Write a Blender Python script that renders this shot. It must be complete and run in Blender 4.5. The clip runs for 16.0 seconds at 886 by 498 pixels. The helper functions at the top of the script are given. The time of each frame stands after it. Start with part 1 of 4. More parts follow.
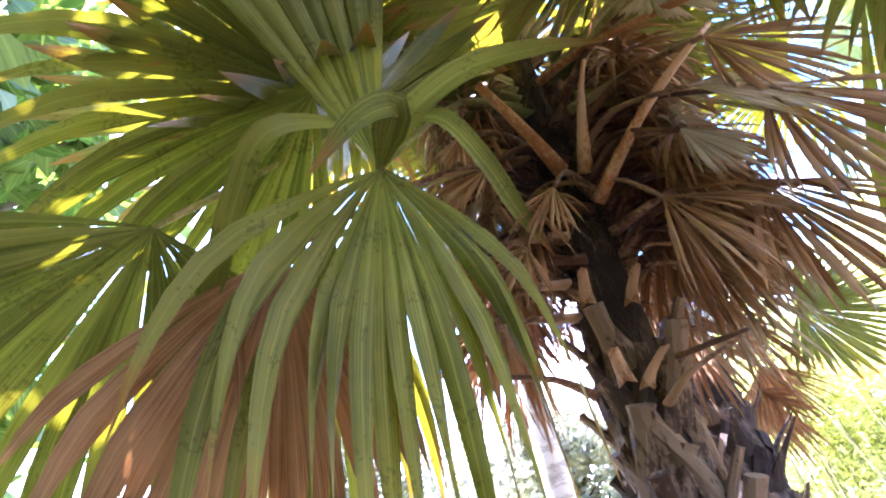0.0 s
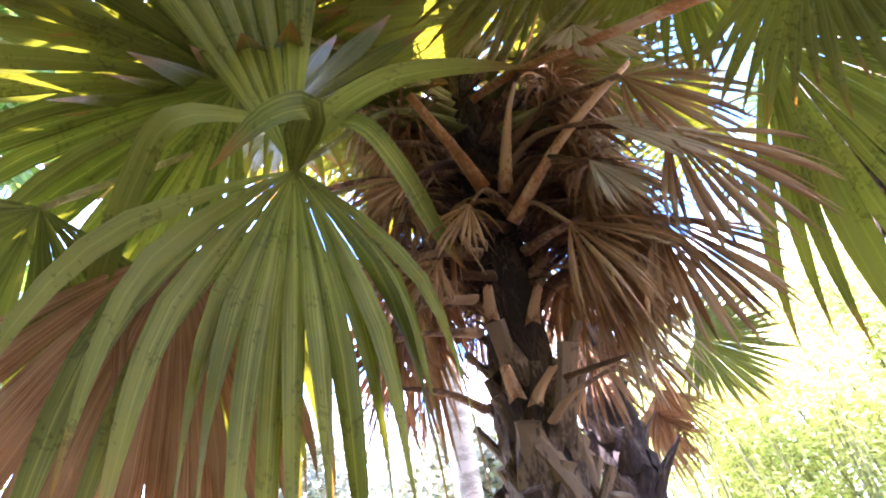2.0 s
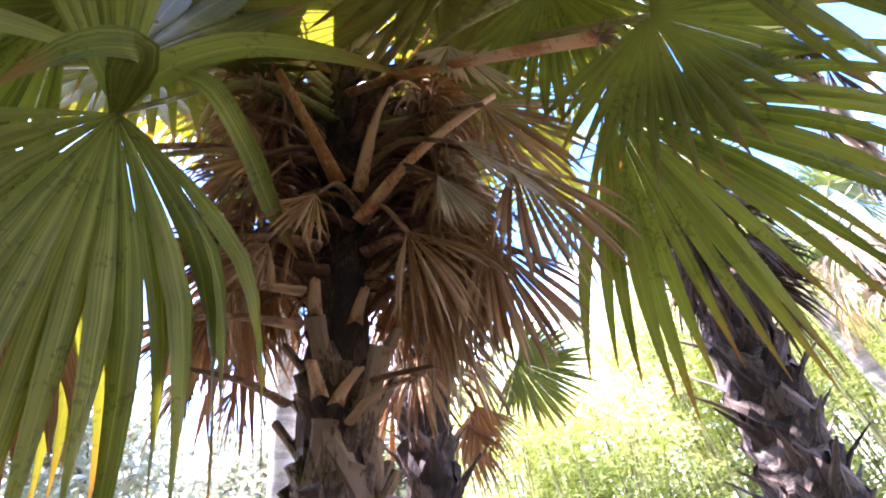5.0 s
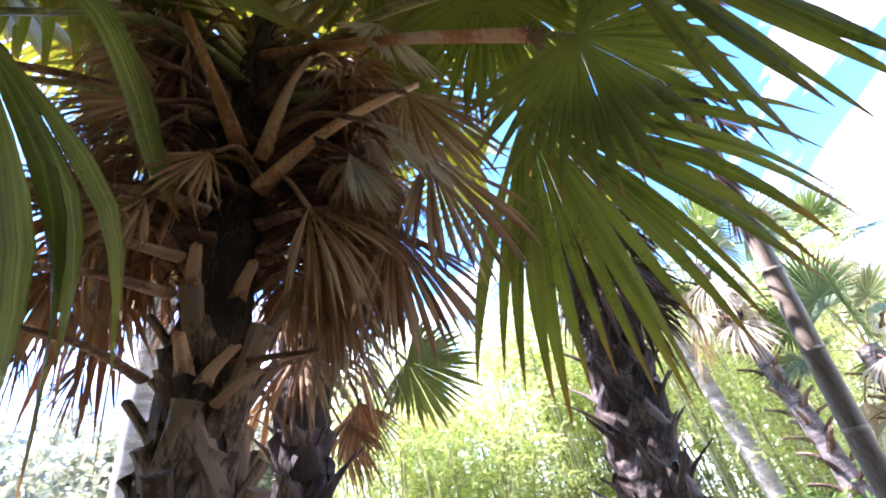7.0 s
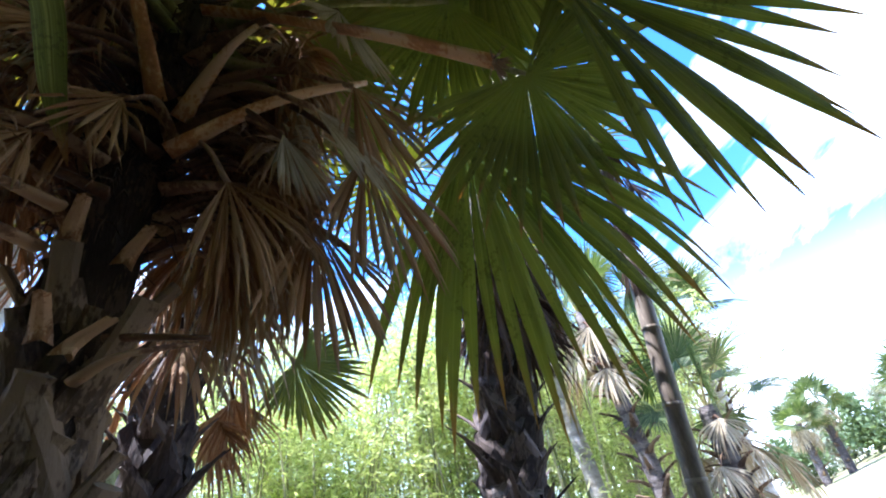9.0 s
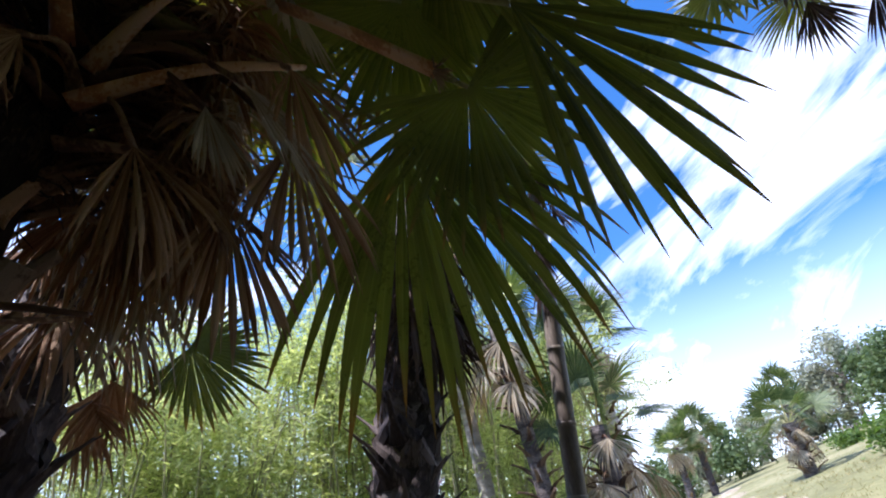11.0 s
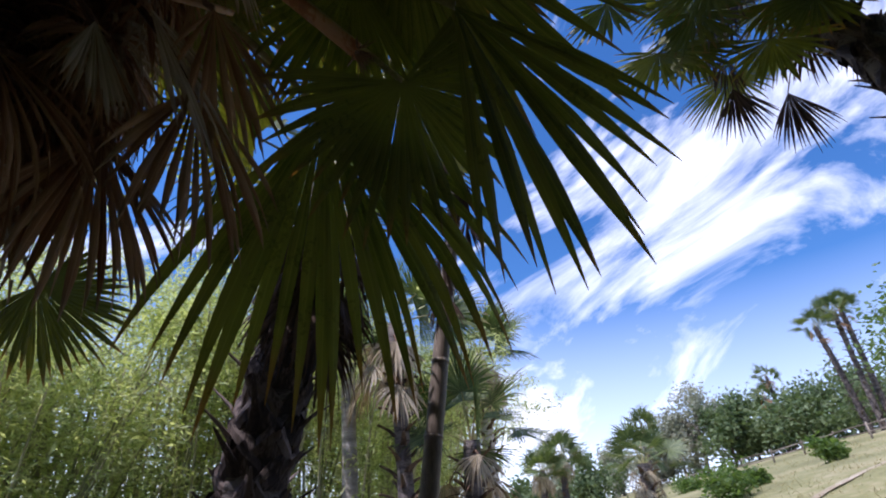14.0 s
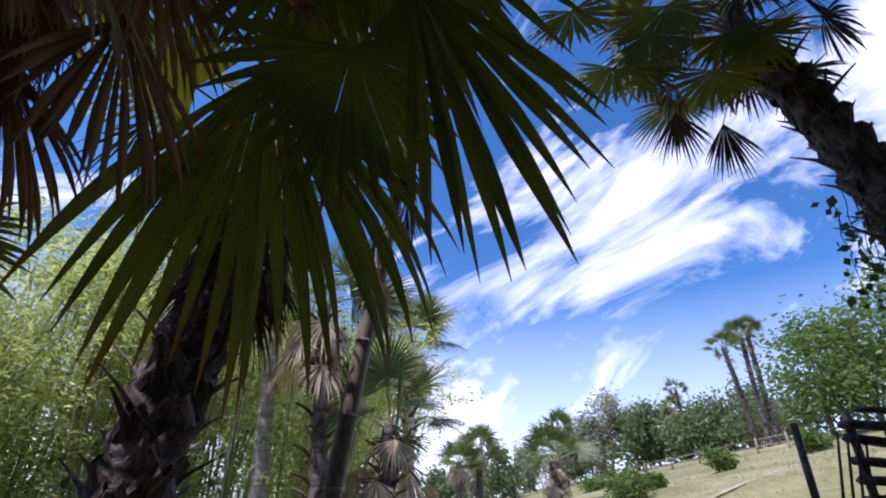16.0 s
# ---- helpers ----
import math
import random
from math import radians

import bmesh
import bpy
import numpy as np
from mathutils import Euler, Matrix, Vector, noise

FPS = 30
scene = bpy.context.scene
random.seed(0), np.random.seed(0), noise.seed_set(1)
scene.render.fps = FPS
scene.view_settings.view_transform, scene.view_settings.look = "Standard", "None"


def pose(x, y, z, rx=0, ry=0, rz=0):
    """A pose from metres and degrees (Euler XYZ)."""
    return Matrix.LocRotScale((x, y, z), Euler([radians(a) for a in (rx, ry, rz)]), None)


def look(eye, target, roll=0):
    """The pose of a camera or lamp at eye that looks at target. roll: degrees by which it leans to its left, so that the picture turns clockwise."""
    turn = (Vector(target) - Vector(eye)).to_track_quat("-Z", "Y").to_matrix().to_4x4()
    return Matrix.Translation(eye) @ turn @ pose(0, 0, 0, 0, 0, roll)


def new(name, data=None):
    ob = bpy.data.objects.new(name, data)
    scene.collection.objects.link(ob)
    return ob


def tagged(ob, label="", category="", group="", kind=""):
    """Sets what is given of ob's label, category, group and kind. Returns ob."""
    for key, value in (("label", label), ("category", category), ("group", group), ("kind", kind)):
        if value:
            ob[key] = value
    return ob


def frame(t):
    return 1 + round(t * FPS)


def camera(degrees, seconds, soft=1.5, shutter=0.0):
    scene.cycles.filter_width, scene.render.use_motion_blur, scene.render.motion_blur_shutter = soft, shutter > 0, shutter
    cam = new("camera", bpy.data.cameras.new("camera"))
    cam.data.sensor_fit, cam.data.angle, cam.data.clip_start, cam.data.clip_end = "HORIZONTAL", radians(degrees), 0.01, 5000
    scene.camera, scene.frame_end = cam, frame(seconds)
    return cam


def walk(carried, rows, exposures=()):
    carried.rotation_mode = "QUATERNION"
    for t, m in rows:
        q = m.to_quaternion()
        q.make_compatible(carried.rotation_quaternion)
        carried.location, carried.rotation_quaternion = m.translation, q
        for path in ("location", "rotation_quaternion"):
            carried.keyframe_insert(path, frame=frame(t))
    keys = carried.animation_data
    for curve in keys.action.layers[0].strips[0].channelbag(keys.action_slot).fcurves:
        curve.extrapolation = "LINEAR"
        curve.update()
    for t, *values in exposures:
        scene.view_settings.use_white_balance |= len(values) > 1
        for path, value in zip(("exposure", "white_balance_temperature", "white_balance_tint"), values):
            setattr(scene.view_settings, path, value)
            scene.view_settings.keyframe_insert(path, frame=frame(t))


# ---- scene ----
CLOUD = ((-0.34, -0.834, 0.436), (0.891, -0.136, 0.434), (0.302, -0.535, -0.789))  # along the cloud bank, across it, off its plane
cam = camera(83.85, 16.0, soft=2.0)
# seconds, place in metres, heading, tilt and lean in degrees
ROWS = (
    (0, 0, -0, 1.6, -0, 38.64, 13.68),
    (0.5, 0.066, 0.019, 1.609, -1.46, 38.25, 13.06),
    (1, 0.117, 0.02, 1.612, -2.93, 37.65, 12.61),
    (1.5, 0.163, 0.008, 1.592, -4.89, 37.82, 13.39),
    (2, 0.189, -0.019, 1.574, -7.28, 37.74, 13.35),
    (2.5, 0.225, -0.024, 1.564, -9.92, 37.88, 13.17),
    (3, 0.27, -0.044, 1.552, -12.35, 37.84, 12.58),
    (3.5, 0.317, -0.044, 1.551, -14.91, 37.23, 11.97),
    (4, 0.35, -0.043, 1.542, -17.8, 36.46, 11.63),
    (6.5, 0.453, 0.033, 1.479, -33.54, 33.41, 13.71),
    (7, 0.445, 0.069, 1.491, -37.25, 33.33, 13.07),
    (7.5, 0.43, 0.093, 1.498, -40.9, 33.22, 12.16),
    (8, 0.416, 0.119, 1.504, -44.48, 33.14, 11.34),
    (8.5, 0.397, 0.148, 1.517, -48.1, 32.8, 10.79),
    (9, 0.395, 0.155, 1.522, -50.93, 32.57, 9.87),
    (9.5, 0.382, 0.165, 1.532, -53.85, 32.18, 9.36),
    (12, 0.456, 0.091, 1.547, -64.43, 31.17, 5.82),
    (12.5, 0.464, 0.075, 1.55, -66.21, 31, 4.57),
    (13, 0.484, 0.057, 1.555, -67.77, 30.92, 3.07),
    (13.5, 0.496, 0.029, 1.571, -69.29, 30.73, 1.68),
    (14, 0.535, 0.041, 1.589, -71.13, 30.61, 0.7),
    (14.5, 0.557, 0.038, 1.589, -72.92, 30.44, -0.11),
    (15, 0.575, 0.025, 1.586, -74.82, 30.2, -1.12),
    (15.5, 0.588, 0.003, 1.575, -76.69, 29.93, -1.87),
    (16, 0.591, -0.019, 1.557, -78.55, 29.55, -2.32),
)
walk(cam, [(t, pose(x, y, z, 90 + tilt, 0, yaw) @ pose(0, 0, 0, 0, 0, -lean)) for t, x, y, z, yaw, tilt, lean in ROWS],
     exposures=[(0, 3.8, 5850, 38), (4, 3.45, 5950, 39), (6.5, 2.85, 5750, 34), (9.5, 1.65, 5300, 18), (12, 0.25, 5700, 26), (16, 0.0, 5700, 27)])

# ---- world and sun ----
SUN_AZ, SUN_EL = -50.0, 60.0
world = bpy.data.worlds.new("sky_world")
scene.world = world
world.use_nodes = True
wn, wl = world.node_tree.nodes, world.node_tree.links
wn.clear()
w_out = wn.new("ShaderNodeOutputWorld")
w_bg = wn.new("ShaderNodeBackground")
w_sky = wn.new("ShaderNodeTexSky")
w_sky.sky_type, w_sky.sun_disc = "NISHITA", False
w_sky.sun_elevation, w_sky.sun_rotation = radians(SUN_EL), radians(SUN_AZ)
w_sky.air_density, w_sky.dust_density, w_sky.ozone_density = 1.0, 0.3, 2.0
w_co = wn.new("ShaderNodeTexCoord")
w_axes = wn.new("ShaderNodeCombineXYZ")
for slot, axis, scale in zip("XYZ", CLOUD, (0.9, 1.1, 2.1)):
    dot, mul = wn.new("ShaderNodeVectorMath"), wn.new("ShaderNodeMath")
    dot.operation, mul.operation = "DOT_PRODUCT", "MULTIPLY"
    dot.inputs[1].default_value, mul.inputs[1].default_value = axis, scale
    wl.new(w_co.outputs["Generated"], dot.inputs[0])
    wl.new(dot.outputs["Value"], mul.inputs[0])
    wl.new(mul.outputs[0], w_axes.inputs[slot])
w_band = wn.new("ShaderNodeMapRange")
w_abs = wn.new("ShaderNodeMath")
w_abs.operation = "ABSOLUTE"
wl.new(mul.outputs[0], w_abs.inputs[0])
wl.new(w_abs.outputs[0], w_band.inputs["Value"])
for key, value in (("From Min", 0.1), ("From Max", 0.7), ("To Min", 0.065), ("To Max", -0.05)):
    w_band.inputs[key].default_value = value
w_sum = wn.new("ShaderNodeMath")
w_sum.operation = "ADD"
wl.new(w_band.outputs["Result"], w_sum.inputs[1])
w_noise = wn.new("ShaderNodeTexNoise")
w_noise.inputs["Scale"].default_value, w_noise.inputs["Detail"].default_value = 2.3, 9.0
w_noise.inputs["Roughness"].default_value, w_noise.inputs["Distortion"].default_value = 0.6, 0.7
w_ramp = wn.new("ShaderNodeValToRGB")
w_ramp.color_ramp.elements[0].position, w_ramp.color_ramp.elements[1].position = 0.495, 0.67
w_low = wn.new("ShaderNodeSeparateXYZ")
w_haze = wn.new("ShaderNodeMapRange")
for key, value in (("From Min", 0.06), ("From Max", 0.4), ("To Min", 0.6), ("To Max", 0.0)):
    w_haze.inputs[key].default_value = value
w_add = wn.new("ShaderNodeMath")
w_add.operation, w_add.use_clamp = "MAXIMUM", True
w_mix = wn.new("ShaderNodeMix")
w_mix.data_type = "RGBA"
w_mix.inputs[7].default_value = (11.0, 11.2, 11.5, 1)
w_sat = wn.new("ShaderNodeHueSaturation")
w_sat.inputs["Saturation"].default_value, w_sat.inputs["Value"].default_value = 1.28, 1.2
wl.new(w_axes.outputs["Vector"], w_noise.inputs["Vector"])
wl.new(w_noise.outputs["Fac"], w_sum.inputs[0])
wl.new(w_sum.outputs["Value"], w_ramp.inputs["Fac"])
wl.new(w_co.outputs["Generated"], w_low.inputs["Vector"])
wl.new(w_low.outputs["Z"], w_haze.inputs["Value"])
wl.new(w_ramp.outputs["Color"], w_add.inputs[0])
wl.new(w_haze.outputs["Result"], w_add.inputs[1])
wl.new(w_sky.outputs["Color"], w_sat.inputs["Color"])
wl.new(w_add.outputs["Value"], w_mix.inputs[0])
wl.new(w_sat.outputs["Color"], w_mix.inputs[6])
wl.new(w_mix.outputs[2], w_bg.inputs["Color"])
w_bg.inputs["Strength"].default_value = 0.15
wl.new(w_bg.outputs["Background"], w_out.inputs["Surface"])

sun_data = bpy.data.lights.new("sun", "SUN")
sun_data.energy, sun_data.angle, sun_data.color = 5.0, radians(0.6), (1.0, 0.95, 0.86)
sun = new("sun", sun_data)
SUN_DIR = Vector((math.sin(radians(SUN_AZ)) * math.cos(radians(SUN_EL)), math.cos(radians(SUN_AZ)) * math.cos(radians(SUN_EL)), math.sin(radians(SUN_EL))))
sun.matrix_world = look(SUN_DIR * 60, (0, 0, 0))


# ---- materials ----
def ramp_between(tree, fac, stops):
    node = tree.nodes.new("ShaderNodeValToRGB")
    el = node.color_ramp.elements
    el[0].position, el[0].color = stops[0][0], (*stops[0][1], 1)
    el[1].position, el[1].color = stops[-1][0], (*stops[-1][1], 1)
    for pos, col in stops[1:-1]:
        el.new(pos).color = (*col, 1)
    tree.links.new(fac, node.inputs["Fac"])
    return node.outputs["Color"]


def base_material(name):
    m = bpy.data.materials.new(name)
    m.use_nodes = True
    tree = m.node_tree
    return m, tree, tree.nodes["Principled BSDF"], tree.nodes["Material Output"]


def noise_of(tree, vector, scale, detail=4.0, rough=0.55):
    n = tree.nodes.new("ShaderNodeTexNoise")
    n.inputs["Scale"].default_value, n.inputs["Detail"].default_value, n.inputs["Roughness"].default_value = scale, detail, rough
    if vector is not None:
        tree.links.new(vector, n.inputs["Vector"])
    return n.outputs["Fac"]


def stretched(tree, source, scale):
    mp = tree.nodes.new("ShaderNodeMapping")
    mp.inputs["Scale"].default_value = scale
    tree.links.new(source, mp.inputs["Vector"])
    return mp.outputs["Vector"]


def multiply(tree, a, b, amount=1.0, mode="MULTIPLY"):
    mix = tree.nodes.new("ShaderNodeMix")
    mix.data_type, mix.blend_type = "RGBA", mode
    mix.inputs[0].default_value = amount
    tree.links.new(a, mix.inputs[6])
    tree.links.new(b, mix.inputs[7])
    return mix.outputs[2]


def leaf_material(name, dark, mid, light, tip, glow, spots=0.0, through_light=0.35, rough=0.45, island=False):
    """Blade of a leaf: streaks along it, varied from leaf to leaf, dry tip, dark spots, light shining through."""
    m, tree, bsdf, out = base_material(name)
    tc = tree.nodes.new("ShaderNodeTexCoord")
    uv = tc.outputs["UV"]
    if island:
        geo = tree.nodes.new("ShaderNodeNewGeometry")
        chance = geo.outputs["Random Per Island"]
    else:
        info = tree.nodes.new("ShaderNodeObjectInfo")
        chance = info.outputs["Random"]
    streak = noise_of(tree, stretched(tree, uv, (14, 1.3, 1)), 1.0, 5)
    patch = noise_of(tree, tc.outputs["Object"], 2.6, 3)
    addn = tree.nodes.new("ShaderNodeMath")
    addn.operation = "MULTIPLY_ADD"
    tree.links.new(chance, addn.inputs[0])
    addn.inputs[1].default_value = 0.35
    tree.links.new(streak, addn.inputs[2])
    add2 = tree.nodes.new("ShaderNodeMath")
    add2.operation = "MULTIPLY_ADD"
    tree.links.new(patch, add2.inputs[0])
    add2.inputs[1].default_value = 0.5
    tree.links.new(addn.outputs[0], add2.inputs[2])
    col = ramp_between(tree, add2.outputs[0], [(0.5, dark), (0.85, mid), (1.0, light)])
    # dry tips
    sep = tree.nodes.new("ShaderNodeSeparateXYZ")
    tree.links.new(uv, sep.inputs[0])
    wob = tree.nodes.new("ShaderNodeMath")
    wob.operation = "MULTIPLY_ADD"
    tree.links.new(patch, wob.inputs[0])
    wob.inputs[1].default_value = 0.35
    tree.links.new(sep.outputs["Y"], wob.inputs[2])
    dry = tree.nodes.new("ShaderNodeMapRange")
    dry.inputs["From Min"].default_value, dry.inputs["From Max"].default_value = 0.98, 1.14
    tree.links.new(wob.outputs[0], dry.inputs["Value"])
    mixt = tree.nodes.new("ShaderNodeMix")
    mixt.data_type = "RGBA"
    tree.links.new(dry.outputs["Result"], mixt.inputs[0])
    tree.links.new(col, mixt.inputs[6])
    mixt.inputs[7].default_value = (*tip, 1)
    col = mixt.outputs[2]
    # pale midrib and seams
    off = tree.nodes.new("ShaderNodeMath")
    off.operation = "SUBTRACT"
    tree.links.new(sep.outputs["X"], off.inputs[0])
    off.inputs[1].default_value = 0.5
    mag = tree.nodes.new("ShaderNodeMath")
    mag.operation = "ABSOLUTE"
    tree.links.new(off.outputs[0], mag.inputs[0])
    rib = tree.nodes.new("ShaderNodeMapRange")
    for key, value in (("From Min", 0.02), ("From Max", 0.07), ("To Min", 0.32), ("To Max", 0.0)):
        rib.inputs[key].default_value = value
    tree.links.new(mag.outputs[0], rib.inputs["Value"])
    mixr = tree.nodes.new("ShaderNodeMix")
    mixr.data_type = "RGBA"
    tree.links.new(rib.outputs["Result"], mixr.inputs[0])
    tree.links.new(col, mixr.inputs[6])
    mixr.inputs[7].default_value = (*[min(1, q * 1.6 + 0.02) for q in light], 1)
    col = mixr.outputs[2]
    if spots:
        sp = noise_of(tree, tc.outputs["Object"], 42, 2)
        big = noise_of(tree, tc.outputs["Object"], 5.0, 2)
        both = tree.nodes.new("ShaderNodeMath")
        both.operation = "MULTIPLY"
        tree.links.new(sp, both.inputs[0])
        tree.links.new(big, both.inputs[1])
        mask = ramp_between(tree, both.outputs[0], [(0.335, (1, 1, 1)), (0.37, (0.25, 0.2, 0.12))])
        col = multiply(tree, col, mask, spots)
    tree.links.new(col, bsdf.inputs["Base Color"])
    bsdf.inputs["Roughness"].default_value = rough
    bsdf.inputs["Specular IOR Level"].default_value = 0.32
    bump = tree.nodes.new("ShaderNodeBump")
    bump.inputs["Strength"].default_value, bump.inputs["Distance"].default_value = 0.6, 0.005
    tree.links.new(noise_of(tree, stretched(tree, uv, (30, 1.0, 1)), 1.0, 2), bump.inputs["Height"])
    tree.links.new(bump.outputs["Normal"], bsdf.inputs["Normal"])
    tr = tree.nodes.new("ShaderNodeBsdfTranslucent")
    hue = multiply(tree, col, col, 0.0)
    gl = tree.nodes.new("ShaderNodeMix")
    gl.data_type, gl.blend_type = "RGBA", "MULTIPLY"
    gl.inputs[0].default_value = 1.0
    tree.links.new(hue, gl.inputs[6])
    gl.inputs[7].default_value = (*glow, 1)
    tree.links.new(gl.outputs[2], tr.inputs["Color"])
    mixs = tree.nodes.new("ShaderNodeMixShader")
    mixs.inputs[0].default_value = through_light
    tree.links.new(bsdf.outputs["BSDF"], mixs.inputs[1])
    tree.links.new(tr.outputs["BSDF"], mixs.inputs[2])
    tree.links.new(mixs.outputs["Shader"], out.inputs["Surface"])
    return m


def rough_material(name, stops, scale=6.0, stretch=(1, 1, 1), rough=0.8, bump=0.6, fine=40.0, depth=0.01, vary=0.25):
    """Bark, stalks, soil: colour from two scales of noise, with relief."""
    m, tree, bsdf, out = base_material(name)
    tc = tree.nodes.new("ShaderNodeTexCoord")
    vec = stretched(tree, tc.outputs["Object"], stretch)
    info = tree.nodes.new("ShaderNodeObjectInfo")
    a, b = noise_of(tree, vec, scale, 5, 0.62), noise_of(tree, vec, fine, 4, 0.6)
    s1 = tree.nodes.new("ShaderNodeMath")
    s1.operation = "MULTIPLY_ADD"
    tree.links.new(b, s1.inputs[0])
    s1.inputs[1].default_value = 0.6
    tree.links.new(a, s1.inputs[2])
    s2 = tree.nodes.new("ShaderNodeMath")
    s2.operation = "MULTIPLY_ADD"
    tree.links.new(info.outputs["Random"], s2.inputs[0])
    s2.inputs[1].default_value = vary
    tree.links.new(s1.outputs[0], s2.inputs[2])
    mid = 0.8 + vary / 2
    spread = [mid - 0.3, mid + 0.3]
    n = len(stops)
    col = ramp_between(tree, s2.outputs[0], [(min(0.999, spread[0] + (spread[1] - spread[0]) * i / (n - 1)), c) for i, c in enumerate(stops)])
    tree.links.new(col, bsdf.inputs["Base Color"])
    bsdf.inputs["Roughness"].default_value = rough
    bp = tree.nodes.new("ShaderNodeBump")
    bp.inputs["Strength"].default_value, bp.inputs["Distance"].default_value = bump, depth
    tree.links.new(s1.outputs[0], bp.inputs["Height"])
    tree.links.new(bp.outputs["Normal"], bsdf.inputs["Normal"])
    return m


M_GREEN = leaf_material("palm_leaf_green", (0.06, 0.074, 0.012), (0.115, 0.135, 0.02), (0.2, 0.215, 0.045), (0.30, 0.15, 0.05), (3.2, 2.9, 0.8), spots=0.4, through_light=0.13)
M_GREEN_FAR = leaf_material("palm_leaf_far", (0.03, 0.055, 0.02), (0.07, 0.105, 0.035), (0.15, 0.185, 0.075), (0.25, 0.18, 0.08), (1.8, 2.0, 0.9), through_light=0.2, island=True)
M_DEAD = leaf_material("palm_leaf_dead", (0.14, 0.055, 0.022), (0.33, 0.158, 0.066), (0.5, 0.31, 0.16), (0.3, 0.2, 0.1), (1.2, 0.95, 0.65), through_light=0.06, rough=0.75, island=True)
M_DEAD_PALE = leaf_material("palm_leaf_bleached", (0.2, 0.15, 0.09), (0.4, 0.32, 0.2), (0.6, 0.52, 0.38), (0.4, 0.3, 0.2), (1.3, 1.1, 0.8), through_light=0.25, rough=0.8, island=True)
# withered leaves; the near-black tone also holds the overhead palm's shade
M_DEAD_DARK = leaf_material("palm_leaf_withered_shade", (0.03, 0.018, 0.016), (0.075, 0.045, 0.035), (0.16, 0.10, 0.07), (0.1, 0.06, 0.04), (1.2, 0.9, 0.7), through_light=0.05, rough=0.8, island=True)
M_STALK_ORANGE = rough_material("leaf_stalk_orange", [(0.3, 0.11, 0.035), (0.6, 0.26, 0.09), (0.75, 0.46, 0.23)], 5, (1, 1, 0.35), 0.55, 0.3, 50, 0.004)
M_STALK_GREEN = rough_material("leaf_stalk_green", [(0.16, 0.17, 0.04), (0.33, 0.32, 0.09), (0.5, 0.44, 0.2)], 4, (1, 1, 1), 0.5, 0.2, 40, 0.003)
M_STALK_BROWN = rough_material("leaf_stalk_brown", [(0.06, 0.028, 0.014), (0.17, 0.08, 0.04), (0.36, 0.22, 0.12)], 5, (1, 1, 1), 0.65, 0.4, 45, 0.005)
M_BOOT = rough_material("leaf_base_bark", [(0.028, 0.016, 0.011), (0.09, 0.054, 0.034), (0.23, 0.155, 0.1)], 7, (1, 1, 0.3), 0.85, 0.8, 60, 0.012)
M_BOOT_DARK = rough_material("leaf_base_dark", [(0.018, 0.013, 0.014), (0.07, 0.05, 0.045), (0.17, 0.13, 0.11)], 7, (1, 1, 0.3), 0.85, 0.8, 60, 0.012)
M_CUT = rough_material("cut_stub", [(0.12, 0.05, 0.02), (0.3, 0.145, 0.06), (0.5, 0.31, 0.17)], 9, (1, 1, 0.4), 0.7, 0.5, 60, 0.006)
M_FIBRE = rough_material("palm_fibre", [(0.012, 0.008, 0.008), (0.04, 0.025, 0.02), (0.12, 0.075, 0.05)], 9, (1, 1, 0.25), 0.95, 1.0, 80, 0.02)
M_TRUNK_PALE = rough_material("pale_trunk", [(0.26, 0.22, 0.18), (0.48, 0.43, 0.36), (0.7, 0.64, 0.56)], 3, (1, 1, 4), 0.9, 0.5, 30, 0.02)
M_TRUNK_DARK = rough_material("dark_trunk", [(0.03, 0.024, 0.024), (0.085, 0.07, 0.065), (0.2, 0.17, 0.15)], 4, (1, 1, 3), 0.9, 0.8, 35, 0.02)
M_POLE = rough_material("bamboo_pole", [(0.13, 0.10, 0.075), (0.25, 0.2, 0.15), (0.38, 0.31, 0.24)], 3, (2, 2, 0.4), 0.5, 0.15, 40, 0.003)
M_CULM = rough_material("bamboo_culm", [(0.14, 0.15, 0.06), (0.33, 0.32, 0.15), (0.55, 0.5, 0.3)], 3, (2, 2, 0.4), 0.5, 0.15, 40, 0.003)
M_BAMBOO = leaf_material("bamboo_leaf", (0.04, 0.07, 0.02), (0.27, 0.335, 0.1), (0.6, 0.63, 0.33), (0.5, 0.44, 0.2), (1.6, 1.6, 1.0), through_light=0.48, rough=0.5, island=True)
M_SHRUB = leaf_material("shrub_leaf", (0.03, 0.06, 0.015), (0.07, 0.12, 0.03), (0.14, 0.2, 0.06), (0.2, 0.2, 0.08), (2.0, 2.2, 0.9), through_light=0.35, rough=0.5, island=True)
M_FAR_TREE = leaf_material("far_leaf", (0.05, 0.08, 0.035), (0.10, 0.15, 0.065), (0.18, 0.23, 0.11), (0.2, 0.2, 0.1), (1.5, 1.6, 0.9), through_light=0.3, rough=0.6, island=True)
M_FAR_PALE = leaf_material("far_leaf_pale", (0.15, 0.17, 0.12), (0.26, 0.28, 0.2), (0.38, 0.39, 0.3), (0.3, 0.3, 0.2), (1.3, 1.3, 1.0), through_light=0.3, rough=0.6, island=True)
M_GRASS = leaf_material("dry_grass", (0.13, 0.13, 0.05), (0.26, 0.25, 0.1), (0.42, 0.36, 0.18), (0.4, 0.34, 0.2), (1.3, 1.3, 0.8), through_light=0.2, rough=0.7, island=True)
M_VINE = leaf_material("vine_leaf", (0.02, 0.04, 0.012), (0.04, 0.07, 0.02), (0.07, 0.11, 0.03), (0.1, 0.1, 0.04), (2.0, 2.2, 0.9), through_light=0.25, island=True)
